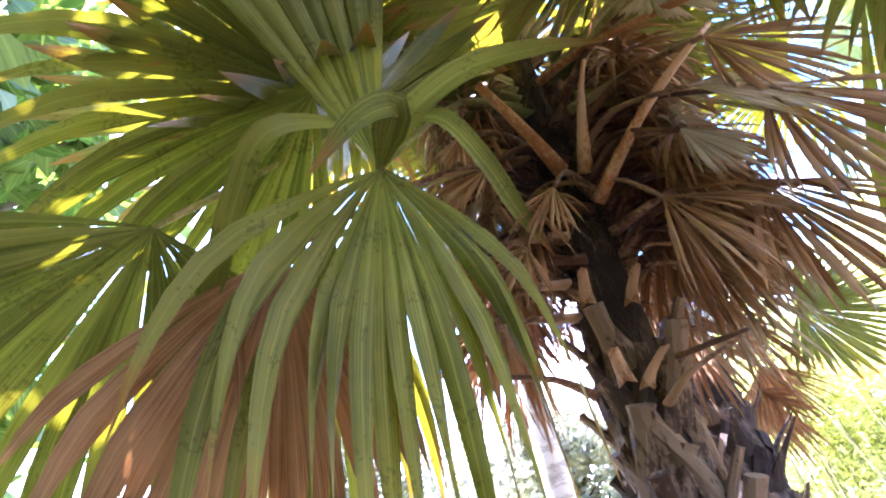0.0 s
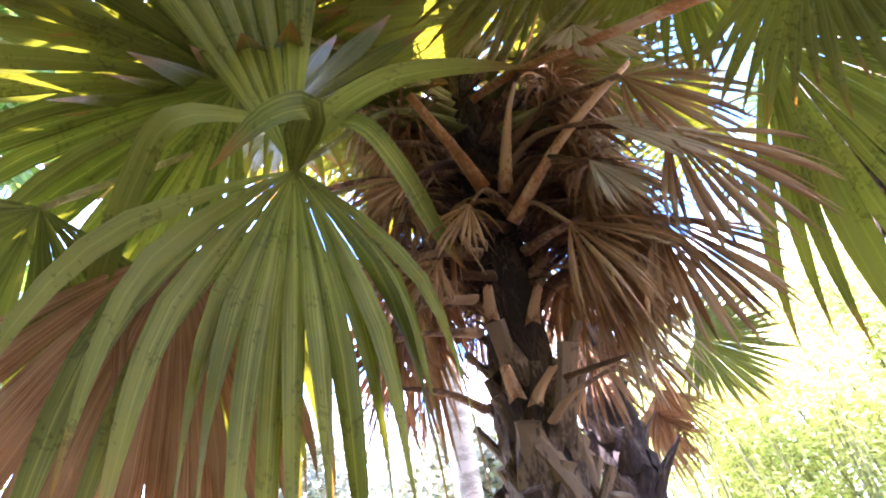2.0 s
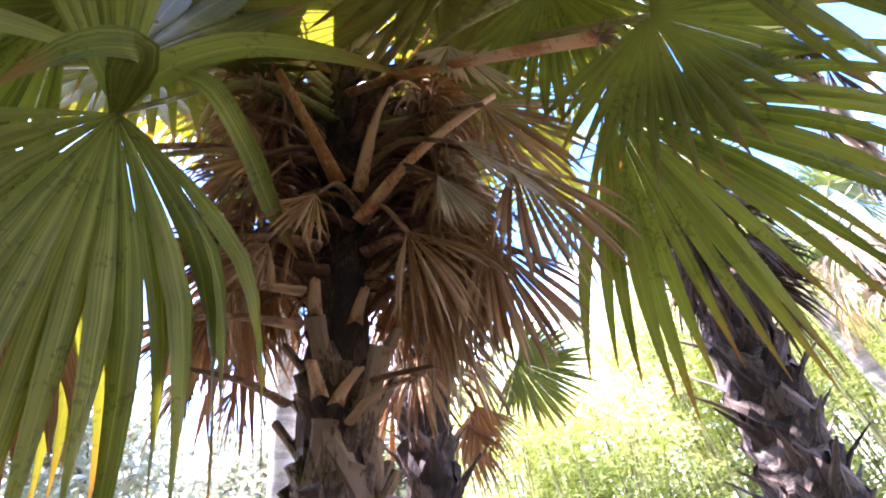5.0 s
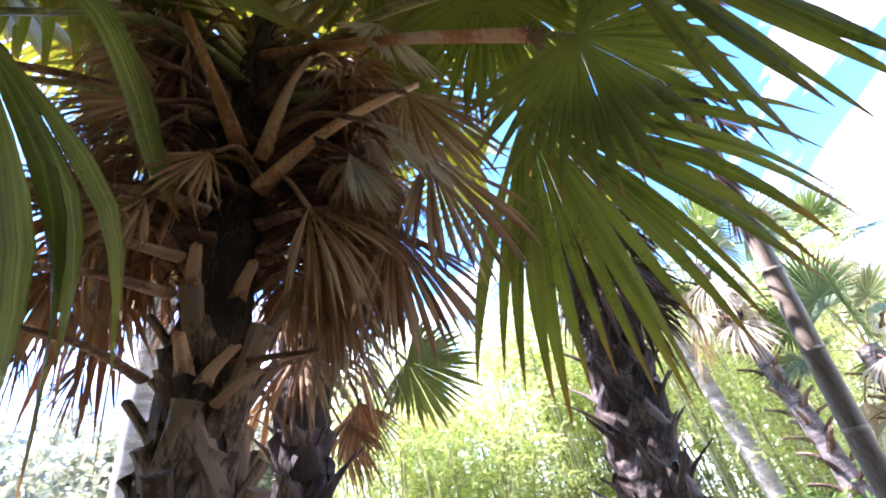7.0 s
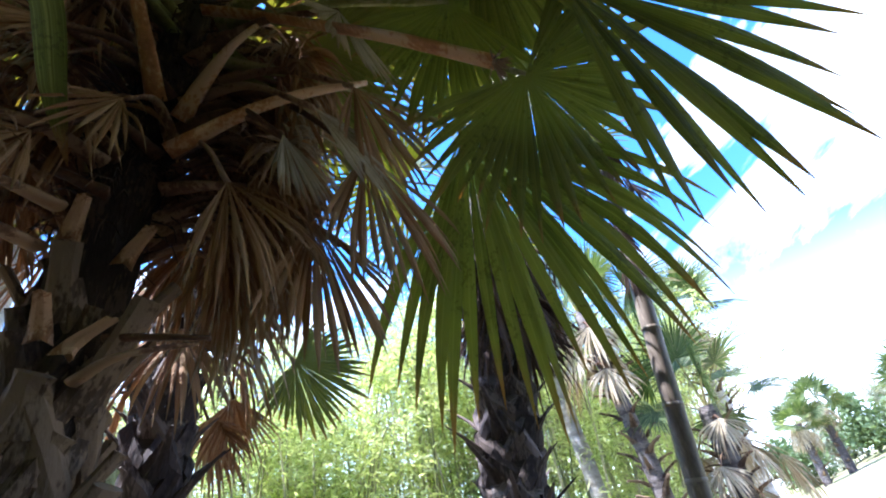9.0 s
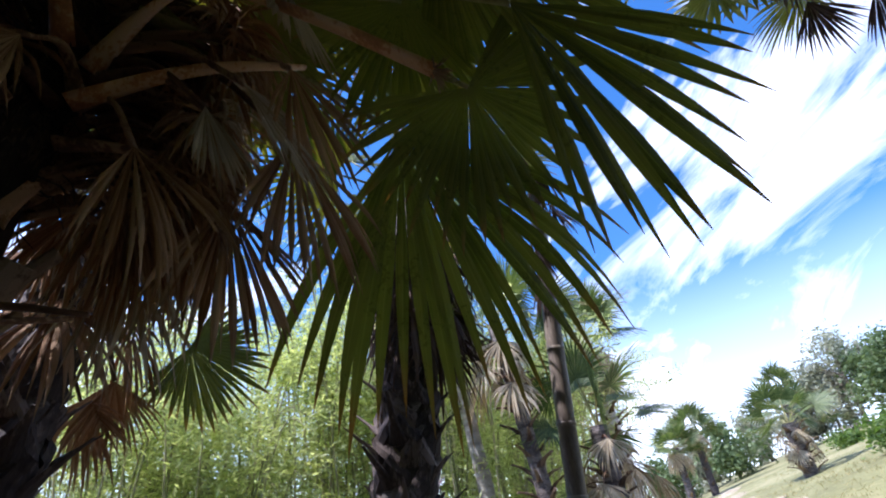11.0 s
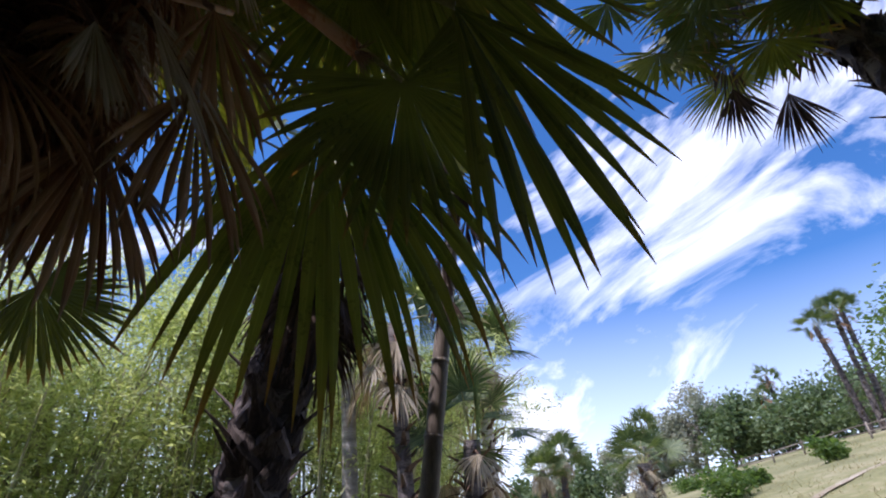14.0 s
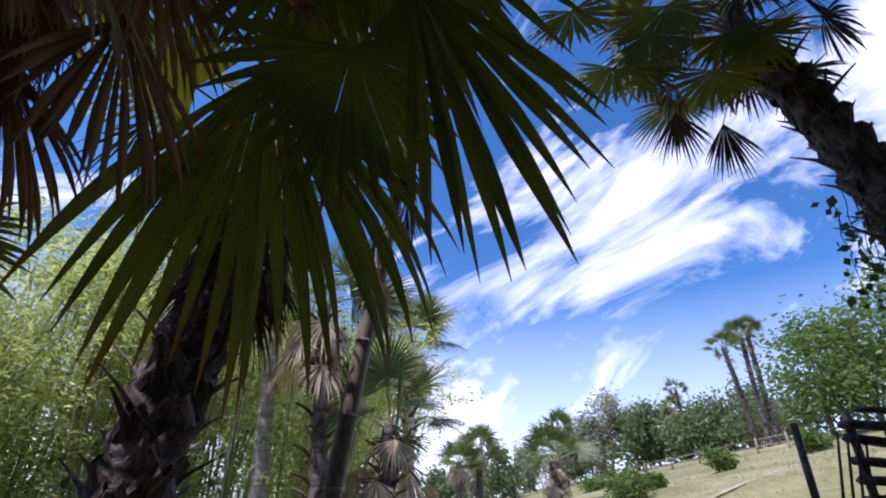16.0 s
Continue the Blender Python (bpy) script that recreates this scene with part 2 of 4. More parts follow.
def dark_near(m):
    """Unseen ground under the palms, coloured dark to cut bounced light; dry grass beyond."""
    tree = m.node_tree
    bsdf = tree.nodes["Principled BSDF"]
    old = bsdf.inputs["Base Color"].links[0].from_socket
    tc = tree.nodes.new("ShaderNodeTexCoord")
    far = tree.nodes.new("ShaderNodeVectorMath")
    far.operation = "DISTANCE"
    far.inputs[1].default_value = (3.0, 1.0, 0)
    tree.links.new(tc.outputs["Object"], far.inputs[0])
    rough_edge = tree.nodes.new("ShaderNodeMath")
    rough_edge.operation = "MULTIPLY_ADD"
    tree.links.new(noise_of(tree, tc.outputs["Object"], 0.6, 4), rough_edge.inputs[0])
    rough_edge.inputs[1].default_value = 5.0
    tree.links.new(far.outputs["Value"], rough_edge.inputs[2])
    fac = tree.nodes.new("ShaderNodeMapRange")
    fac.inputs["From Min"].default_value, fac.inputs["From Max"].default_value = 9.0, 11.0
    tree.links.new(rough_edge.outputs[0], fac.inputs["Value"])
    bounce_dark = ramp_between(tree, noise_of(tree, tc.outputs["Object"], 9.0, 5), [(0.35, (0.025, 0.018, 0.012)), (0.55, (0.06, 0.042, 0.026)), (0.75, (0.13, 0.09, 0.05))])
    mix = tree.nodes.new("ShaderNodeMix")
    mix.data_type = "RGBA"
    tree.links.new(fac.outputs["Result"], mix.inputs[0])
    tree.links.new(bounce_dark, mix.inputs[6])
    tree.links.new(old, mix.inputs[7])
    tree.links.new(mix.outputs[2], bsdf.inputs["Base Color"])


M_GROUND = rough_material("dry_grass_ground", [(0.13, 0.12, 0.045), (0.24, 0.23, 0.09), (0.36, 0.31, 0.16)], 0.25, (1, 1, 1), 0.95, 0.8, 3.5, 0.05, vary=0.0)
dark_near(M_GROUND)
M_PATH = rough_material("sandy_path", [(0.24, 0.19, 0.11), (0.38, 0.31, 0.2), (0.5, 0.43, 0.31)], 0.6, (1, 1, 1), 0.95, 0.5, 8, 0.03, vary=0.0)
M_FENCE = rough_material("weathered_wood", [(0.08, 0.06, 0.045), (0.19, 0.15, 0.11), (0.33, 0.28, 0.22)], 3, (1, 1, 1), 0.9, 0.5, 30, 0.01)


# ---- mesh builders ----
class Shape:
    """Gathers vertices, faces and UVs of one mesh."""

    def __init__(self):
        self.v, self.f, self.uv, self.count = [], [], [], 0

    def add(self, verts, faces, uvs):
        self.v.append(np.asarray(verts, float))
        self.uv.append(np.asarray(uvs, float))
        self.f.extend([tuple(i + self.count for i in face) for face in faces])
        self.count += len(verts)

    def mesh(self, name, material, origin=(0, 0, 0), smooth=True):
        me = bpy.data.meshes.new(name)
        v = np.concatenate(self.v) - np.asarray(origin, float)
        me.from_pydata(v.tolist(), [], self.f)
        uv = np.concatenate(self.uv)
        layer = me.uv_layers.new(name="along")
        index = np.empty(len(me.loops), dtype=np.int32)
        me.loops.foreach_get("vertex_index", index)
        layer.data.foreach_set("uv", uv[index].astype(np.float32).ravel())
        if smooth:
            me.polygons.foreach_set("use_smooth", np.ones(len(me.polygons), dtype=bool))
        me.materials.append(material)
        return me


def root_of(ob):
    while ob.parent:
        ob = ob.parent
    return ob


def thing(name, base, label, category, group="", kind=""):
    ob = new(name)
    ob.location = base
    ob.empty_display_size = 0.2
    return tagged(ob, label, category, group, kind)


def part(name, shape, material, parent, label="", smooth=True):
    """One mesh object under a thing or under a part; the shape is given in world coordinates."""
    ob = new(name, shape.mesh(name, material, root_of(parent).location, smooth))
    ob.parent = parent
    if label:
        ob["label"] = label
    return ob


def lone(name, shape, material, label, category, group="", kind="", smooth=True):
    return tagged(new(name, shape.mesh(name, material, (0, 0, 0), smooth)), label, category, group, kind)


def unit(v):
    v = np.asarray(v, float)
    return v / (np.linalg.norm(v) + 1e-9)


def smooth_path(points, n):
    """A Catmull-Rom path through the points, n steps in all."""
    p = np.asarray(points, float)
    p = np.vstack([2 * p[0] - p[1], p, 2 * p[-1] - p[-2]])
    out = []
    for u in np.linspace(0, len(p) - 3 - 1e-6, n):
        i, t = int(u), u - int(u)
        a, b, c, d = p[i], p[i + 1], p[i + 2], p[i + 3]
        out.append(0.5 * (2 * b + (c - a) * t + (2 * a - 5 * b + 4 * c - d) * t * t + (3 * b - a - 3 * c + d) * t ** 3))
    return np.array(out)


def tube(shape, path, radii, sides=8, flat=1.0, wobble=0.0, rng=None, cap=True, channel=0.0, up=(0, 0, 1)):
    """A tube along a path; flat squashes it across, channel hollows its upper side as in a leaf stalk."""
    path = np.asarray(path, float)
    n = len(path)
    radii = np.interp(np.linspace(0, 1, n), np.linspace(0, 1, len(radii)), radii)
    tangent = np.gradient(path, axis=0)
    tangent /= np.linalg.norm(tangent, axis=1)[:, None] + 1e-9
    ref = np.asarray(up, float)
    if abs(tangent[n // 2] @ ref) > 0.95:
        ref = np.array((1.0, 0, 0))
    side = np.cross(tangent, ref)
    side /= np.linalg.norm(side, axis=1)[:, None] + 1e-9
    top = np.cross(side, tangent)
    ang = np.linspace(0, 2 * math.pi, sides, endpoint=False)
    verts, uvs = [], []
    for i in range(n):
        for k, a in enumerate(ang):
            r = radii[i] * (1 + (wobble * (rng.random() - 0.5) if rng else 0))
            c, s = math.cos(a), math.sin(a)
            dip = channel * max(0.0, s) ** 2 * (1 - abs(c))
            verts.append(path[i] + side[i] * c * r + top[i] * (s - dip) * r * flat)
            uvs.append((k / sides, i / (n - 1)))
    faces = [(i * sides + k, i * sides + (k + 1) % sides, (i + 1) * sides + (k + 1) % sides, (i + 1) * sides + k) for i in range(n - 1) for k in range(sides)]
    if cap:
        faces += [tuple(range(sides))[::-1], tuple((n - 1) * sides + k for k in range(sides))]
    shape.add(verts, faces, uvs)


def leaflet(shape, hub, d, side, length, w_angle, droop, rng, split=0.45, fold=0.22, twist=0.0, curl=0.0, steps=9, torn=0.0):
    """One pleat of a fan leaf, joined to its neighbours near the hub, free and drooping beyond."""
    p, d, side = np.array(hub, float), unit(d), unit(side)
    verts, uvs, ds = [], [], length / steps
    w_split = 2 * split * length * math.tan(w_angle / 2) * 1.1
    roll = 0.0
    for i in range(steps + 1):
        u = i / steps
        if u <= split:
            w = 2 * u * length * math.tan(w_angle / 2) * 1.1
        else:
            w = w_split * max(0.0, 1 - ((u - split) / (1 - split)) ** 1.7)
        w = max(w, 0.003)
        side = unit(side - d * (side @ d))
        nrm = np.cross(side, d)
        s2 = side * math.cos(roll) + nrm * math.sin(roll)
        n2 = np.cross(s2, d)
        f = fold * w * (1 if u <= split else 0.7)
        verts += [p - s2 * w / 2 + n2 * f / 2, p - n2 * f / 2, p + s2 * w / 2 + n2 * f / 2]
        uvs += [(0, u), (0.5, u), (1, u)]
        g = droop * (0.25 if u < split else 1.0) * (0.4 + u)
        d = unit(d + np.array((0, 0, -1.0)) * g * ds + nrm * curl * ds * u)
        p = p + d * ds
        roll += twist * ds * (0.2 if u < split else 1)
    faces = []
    for i in range(steps):
        a, b = i * 3, i * 3 + 3
        if not (torn and i > steps * split and rng.random() < torn):
            faces.append((a, a + 1, b + 1, b))
        if not (torn and i > steps * split and rng.random() < torn):
            faces.append((a + 1, a + 2, b + 2, b + 1))
    shape.add(verts, faces, uvs)


def fan(hub, out, nrm, radius, n, spread, droop, rng, split=0.45, fold=0.22, twist=0.0, curl=0.0, cup=0.0, jitter=0.05, torn=0.0, each=False, shorten=0.25, steps=9):
    """A fan leaf's blade: one Shape, or a list with one Shape for each leaflet."""
    out = unit(out)
    nrm = unit(np.asarray(nrm, float) - out * (np.asarray(nrm, float) @ out))
    side = np.cross(nrm, out)
    step = radians(spread) / n
    shapes = [] if each else [Shape()]
    for i in range(n):
        th = -radians(spread) / 2 + (i + 0.5) * step + (rng.random() - 0.5) * step * jitter * 4
        d = out * math.cos(th) + side * math.sin(th) + nrm * (cup * (abs(th) / 1.5) ** 2 + (rng.random() - 0.5) * jitter)
        sd = -out * math.sin(th) + side * math.cos(th)
        length = radius * (1 - shorten * (abs(th) / (radians(spread) / 2)) ** 2) * (0.88 + 0.22 * rng.random())
        if each:
            shapes.append(Shape())
        leaflet(shapes[-1], hub, d, sd, length, step, droop * (0.6 + 0.8 * rng.random()), rng, split * (0.85 + 0.3 * rng.random()), fold,
                twist * (rng.random() - 0.5) * 2, curl * (rng.random() - 0.3), steps, torn)
    return shapes if each else shapes[0]


def frond(palm, base, hub, nrm, radius, rng, leaf_mat, stalk_mat, n=44, spread=200, droop=0.6, bow=0.15, thick=0.022, each=False, out=None, name="frond", label="", **more):
    """A frond of a palm: stalk mesh under the palm, blade (or single leaflets) under the stalk."""
    base, hub = np.asarray(base, float), np.asarray(hub, float)
    mid = (base + hub) / 2 + np.array((0, 0, bow))
    path = smooth_path([base, mid, hub], 9)
    st = Shape()
    tube(st, path, [thick * 2.0, thick * 1.25, thick, thick * 0.9], 8, 0.6, channel=0.5)
    ob = part(name, st, stalk_mat, palm, label)
    direction = unit(path[-1] - path[-2]) if out is None else unit(out)
    made = fan(hub, direction, nrm, radius, n, spread, droop, rng, each=each, **more)
    if each:
        for sh in made:
            part("leaflet", sh, leaf_mat, ob)
    else:
        part("blade", made, leaf_mat, ob)
    return ob


def boot_mesh(name, rng, material, length=0.3, width=0.13, lean=0.5, tip=0.45, end=0.0):
    """Old leaf base: a broad curved wedge that narrows to its cut end; z along it, y away from the trunk."""
    sh = Shape()
    rows, cols = 6, 7
    verts, uvs = [], []
    for side in (1, -1):
        for i in range(rows):
            u = i / (rows - 1)
            w = width * (1 - (1 - tip) * u ** 0.8)
            for k in range(cols):
                c = k / (cols - 1) * 2 - 1
                thick = (0.022 + 0.01 * (1 - abs(c))) * (1 - 0.35 * u)
                y = lean * length * u ** 1.6 + (1 - c * c) * 0.035 * (1 - u * 0.5) + side * thick * (1 - abs(c) ** 3)
                z = length * u + (rng.random() - 0.5) * (0.03 if i == rows - 1 else 0.004) - abs(c) * 0.04 * (1 - u)
                verts.append((c * w / 2 + (rng.random() - 0.5) * 0.006, y, z))
                uvs.append((k / cols, u))
    m = rows * cols
    faces = []
    for i in range(rows - 1):
        for k in range(cols - 1):
            a = i * cols + k
            faces.append((a, a + 1, a + cols + 1, a + cols))
            faces.append((m + a, m + a + cols, m + a + cols + 1, m + a + 1))
        for k in (0, cols - 1):
            a = i * cols + k
            faces.append((a, a + cols, m + a + cols, m + a) if k == 0 else (a, m + a, m + a + cols, a + cols))
    top = (rows - 1) * cols
    for k in range(cols - 1):
        faces.append((top + k, top + k + 1, m + top + k + 1, m + top + k))
    sh.add(verts, faces, uvs)
    return sh.mesh(name, material, smooth=False)


def split_boot_mesh(name, rng, material, radius=0.2, stub=0.16, lean=0.5, leg=0.3, tip=0.05):
    """Old leaf base that clasps the trunk with two legs and ends in a cut stub above; z up, y outward, on a trunk of that radius."""
    sh = Shape()
    for sign in (-1, 1):
        rows, verts, uvs = 7, [], []
        for i in range(rows):
            u = i / (rows - 1)
            z = 0.1 - leg * u + (rng.random() - 0.5) * 0.01
            mid = sign * (0.02 + 0.75 * u ** 1.1)
            half = (0.26 - 0.1 * u)
            for k in range(4):
                c = k / 3 * 2 - 1
                phi = mid + c * half * 0.75
                lift = 0.012 + (0.04 * (1 - u) + 0.014) * (1 - c * c)
                verts.append(((radius + lift) * math.sin(phi), (radius + lift) * math.cos(phi) - radius, z + c * sign * 0.06))
                uvs.append((k / 3, u))
            for c in (1, -1):
                phi = mid + c * half * 0.75
                verts.append(((radius - 0.03) * math.sin(phi), (radius - 0.03) * math.cos(phi) - radius, z + c * sign * 0.06))
                uvs.append((0, u))
        faces = [(i * 6 + k, i * 6 + (k + 1) % 6, i * 6 + 6 + (k + 1) % 6, i * 6 + 6 + k) for i in range(rows - 1) for k in range(6)]
        sh.add(verts, faces, uvs)
    path = [(0, 0.005, -0.03), (0, 0.035 + lean * stub * 0.3, 0.08), (rng.normal() * 0.01, 0.05 + lean * stub, 0.08 + stub)]
    tube(sh, smooth_path(path, 5), [0.075, min(0.055, tip + 0.025), min(0.045, tip + 0.012), tip], 8, 0.5, wobble=0.15, rng=rng, up=(0, 1, 0))
    return sh.mesh(name, material, smooth=False)


def place_part(name, mesh, palm, place, outward, upward, size, roll=0.0):
    """A part that shares its mesh, at a place in the world, with z along upward and y outward."""
    z = unit(upward)
    y = unit(np.asarray(outward, float) - z * (np.asarray(outward, float) @ z))
    x = np.cross(y, z)
    m = Matrix(((x[0], y[0], z[0], 0), (x[1], y[1], z[1], 0), (x[2], y[2], z[2], 0), (0, 0, 0, 1)))
    ob = new(name, mesh)
    ob.parent = palm
    local = Vector(place) - root_of(palm).location
    ob.matrix_basis = Matrix.Translation(local) @ m @ Matrix.Rotation(roll, 4, "Z") @ Matrix.Diagonal((*size, 1))
    return ob


def boots_along(palm, path, radii, z_from, z_to, count, meshes, rng, outlean=0.35, size=(1, 1, 1), skip=None):
    """Spirals old leaf bases round a trunk between two heights."""
    path = np.asarray(path, float)
    for i in range(count):
        z = z_from + (z_to - z_from) * (i + rng.random() * 0.4) / count
        a = i * 2.39996 + rng.random() * 0.25
        out = np.array((math.cos(a), math.sin(a), 0))
        if skip and skip(a, z):
            continue
        c = np.array([np.interp(z, path[:, 2], path[:, k]) for k in range(3)])
        r = np.interp(z, path[:, 2], np.interp(np.linspace(0, 1, len(path)), np.linspace(0, 1, len(radii)), radii))
        s = 0.8 + 0.45 * rng.random()
        place_part("leaf_base", meshes[int(rng.random() * len(meshes))], palm, c + out * (r - 0.015), out, np.array((0, 0, 1)) + out * outlean * (0.5 + rng.random()), [q * s for q in size], (rng.random() - 0.5) * 0.4)


def leaf_cloud(shape, centres, per, spread, size, rng, droop=0.3, slim=0.3):
    """Many small pointed leaves round the given centres."""
    centres = np.asarray(centres, float)
    n = len(centres) * per
    c = np.repeat(centres, per, axis=0) + rng.normal(size=(n, 3)) * np.asarray(spread)
    d = rng.normal(size=(n, 3))
    d[:, 2] = d[:, 2] * 0.6 - droop
    d /= np.linalg.norm(d, axis=1)[:, None]
    s = np.cross(d, rng.normal(size=(n, 3)))
    s /= np.linalg.norm(s, axis=1)[:, None] + 1e-9
    length = size * (0.6 + 0.8 * rng.random((n, 1)))
    mid = c + d * length * 0.45
    v = np.stack([c, mid + s * length * slim * 0.5, c + d * length, mid - s * length * slim * 0.5], 1).reshape(-1, 3)
    uv = np.tile(np.array(((0.5, 0), (1, 0.45), (0.5, 0.8), (0, 0.45))), (n, 1))
    base = np.arange(n)[:, None] * 4
    shape.add(v, (base + np.arange(4)).tolist(), uv)


def gen(seed):
    return np.random.default_rng(seed)


# ---- ground ----
def ground_height(x, y):
    r = math.hypot(x, y)
    ease = min(1.0, max(0.0, (r - 5) / 14))
    ease = ease * ease * (3 - 2 * ease)
    side = min(1.0, max(0.0, (x + 4) / 14))
    h = (0.09 * x - 0.25 * y) * ease * side
    if h < 0:
        h *= 0.15
    return 22 * math.tanh(h / 22)


def build_ground():
    sh = Shape()
    radii = [0, 1, 2, 3.5, 5, 7, 9, 11, 13, 16, 19, 23, 28, 34, 41, 50, 60, 75, 95, 130, 200, 400, 900, 2500]
    m = 96
    verts, uvs, faces = [(0, 0, 0)], [(0, 0)], []
    rng = gen(3)
    for r in radii[1:]:
        for k in range(m):
            a = 2 * math.pi * k / m
            x, y = r * math.cos(a), r * math.sin(a)
            z = ground_height(x, y) + noise.noise(Vector((x * 0.25, y * 0.25, 0))) * 0.12 * min(1, r / 5) + noise.noise(Vector((x * 0.05, y * 0.05, 3))) * 0.3 * min(1, r / 25)
            verts.append((x, y, z))
            uvs.append((x, y))
    for k in range(m):
        faces.append((0, 1 + k, 1 + (k + 1) % m))
    for i in range(len(radii) - 2):
        for k in range(m):
            a, b = 1 + i * m, 1 + (i + 1) * m
            faces.append((a + k, b + k, b + (k + 1) % m, a + (k + 1) % m))
    sh.add(verts, faces, uvs)
    return lone("ground", sh, M_GROUND, "dry mown grass field with bare sandy patches", "ground", kind="structure")


build_ground()


def field_path(points, half, label):
    sh = Shape()
    line = smooth_path([(x, y, 0) for x, y in points], 40)
    verts, uvs, faces = [], [], []
    for i, p in enumerate(line):
        t = unit(line[min(i + 1, 39)] - line[max(i - 1, 0)])
        s = np.array((-t[1], t[0], 0))
        for k in range(5):
            w = (k - 2) / 2 * half
            q = p + s * w * (1 + 0.25 * math.sin(i * 1.3 + k))
            x, y = q[0], q[1]
            z = ground_height(x, y) + noise.noise(Vector((x * 0.25, y * 0.25, 0))) * 0.12 + noise.noise(Vector((x * 0.05, y * 0.05, 3))) * 0.3 * min(1, math.hypot(x, y) / 25)
            verts.append((x, y, z + (0.025 if 0 < k < 4 else 0.0)))
            uvs.append((k / 4, i / 39))
    for i in range(39):
        for k in range(4):
            a = i * 5 + k
            faces.append((a, a + 1, a + 6, a + 5))
    sh.add(verts, faces, uvs)
    lone("path", sh, M_PATH, label, "path", kind="structure")


field_path([(8, -0.6), (18.4, 0.9), (24.4, 2.0), (35, 3.4), (48, 5.0)], 0.9, "wide pale sandy track across the field")
field_path([(13, -1.2), (17, -4.6), (19.4, -8.2), (23, -13)], 0.14, "thin worn footpath in the dry grass")

# ---- the large fan palm ----
CUT_STUBS = [
    ((0.813, 2.12, 2.711), (0.17, -1.0, 0.0)),
    ((0.623, 2.14, 2.77), (-0.07, -1.0, 0.0)),
    ((0.628, 2.1, 2.342), (-0.30, -1.0, 0.0)),
    ((0.696, 2.1, 2.306), (0.58, -1.0, 0.0)),
]
STALKS_ORANGE = [
    ([(0.859, 1.95, 4.315), (1.113, 1.7, 4.203), (1.23, 1.0, 3.34), (1.34, 0.8, 3.13), (1.45, 0.64, 2.97)], [0.036, 0.036, 0.034, 0.032, 0.034]),
    ([(0.775, 2.06, 3.595), (0.612, 1.85, 3.778), (0.423, 1.7, 4.087)], [0.05, 0.035, 0.03]),
    ([(0.886, 2.04, 3.517), (0.945, 1.85, 3.777), (1.061, 1.76, 4.094), (1.453, 1.7, 4.867)], [0.05, 0.034, 0.026, 0.008]),
    ([(0.858, 2.02, 3.273), (1.101, 1.75, 3.478), (1.326, 1.6, 3.638), (1.61, 1.48, 3.821)], [0.05, 0.036, 0.033, 0.02]),
    ([(0.884, 2.15, 5.085), (0.712, 2.0, 5.386), (0.469, 1.9, 6.075)], [0.055, 0.045, 0.04]),
    ([(0.961, 2.15, 5.293), (0.929, 2.05, 5.765), (0.79, 2.0, 6.553)], [0.05, 0.04, 0.035]),
]
STALKS_GREEN = [
    ([(1.015, 2.2, 6.347), (0.272, 2.0, 5.626), (-0.429, 1.9, 4.917)], [0.03, 0.024, 0.02]),
    ([(0.985, 2.3, 6.748), (0.076, 2.2, 6.318), (-0.7, 2.1, 6.302)], [0.03, 0.024, 0.02]),
    ([(1.163, 2.2, 6.064), (1.785, 2.1, 6.188), (2.375, 2.0, 5.803)], [0.03, 0.024, 0.02]),
    ([(1.401, 2.2, 6.782), (2.341, 2.0, 6.204), (2.375, 1.6, 4.671)], [0.03, 0.024, 0.02]),
]
STALKS_BROWN = [
    ([(0.998, 2.2, 5.203), (1.486, 2.1, 5.384), (2.1, 2.0, 5.167), (2.516, 1.95, 4.766)], [0.03, 0.024, 0.022, 0.02]),
    ([(0.565, 2.15, 2.908), (0.314, 1.95, 2.806), (0.123, 1.85, 2.626)], [0.04, 0.022, 0.016]),
    ([(0.545, 2.15, 2.712), (0.3, 1.9, 2.622), (0.141, 1.8, 2.564)], [0.04, 0.022, 0.018]),
    ([(0.493, 2.15, 2.329), (0.322, 1.95, 2.358), (0.115, 1.85, 2.382)], [0.03, 0.02, 0.014]),
    ([(0.717, 2.2, 3.929), (0.495, 2.1, 4.125), (0.205, 2.0, 4.027)], [0.035, 0.024, 0.02]),
    ([(0.646, 2.25, 4.103), (0.457, 2.1, 3.743), (0.335, 2.0, 3.449)], [0.03, 0.02, 0.018]),
    ([(0.649, 2.12, 3.166), (0.427, 2.0, 3.13), (0.17, 1.9, 3.018)], [0.05, 0.03, 0.02]),
    ([(0.894, 2.1, 3.123), (1.025, 1.95, 3.107), (1.183, 1.9, 3.147)], [0.045, 0.03, 0.022]),
    ([(0.812, 2.1, 2.382), (0.934, 1.95, 2.353), (1.078, 1.85, 2.339)], [0.028, 0.02, 0.014]),
    ([(0.746, 2.1, 2.211), (0.834, 1.95, 2.265), (1.057, 1.9, 2.334)], [0.028, 0.02, 0.014]),
]
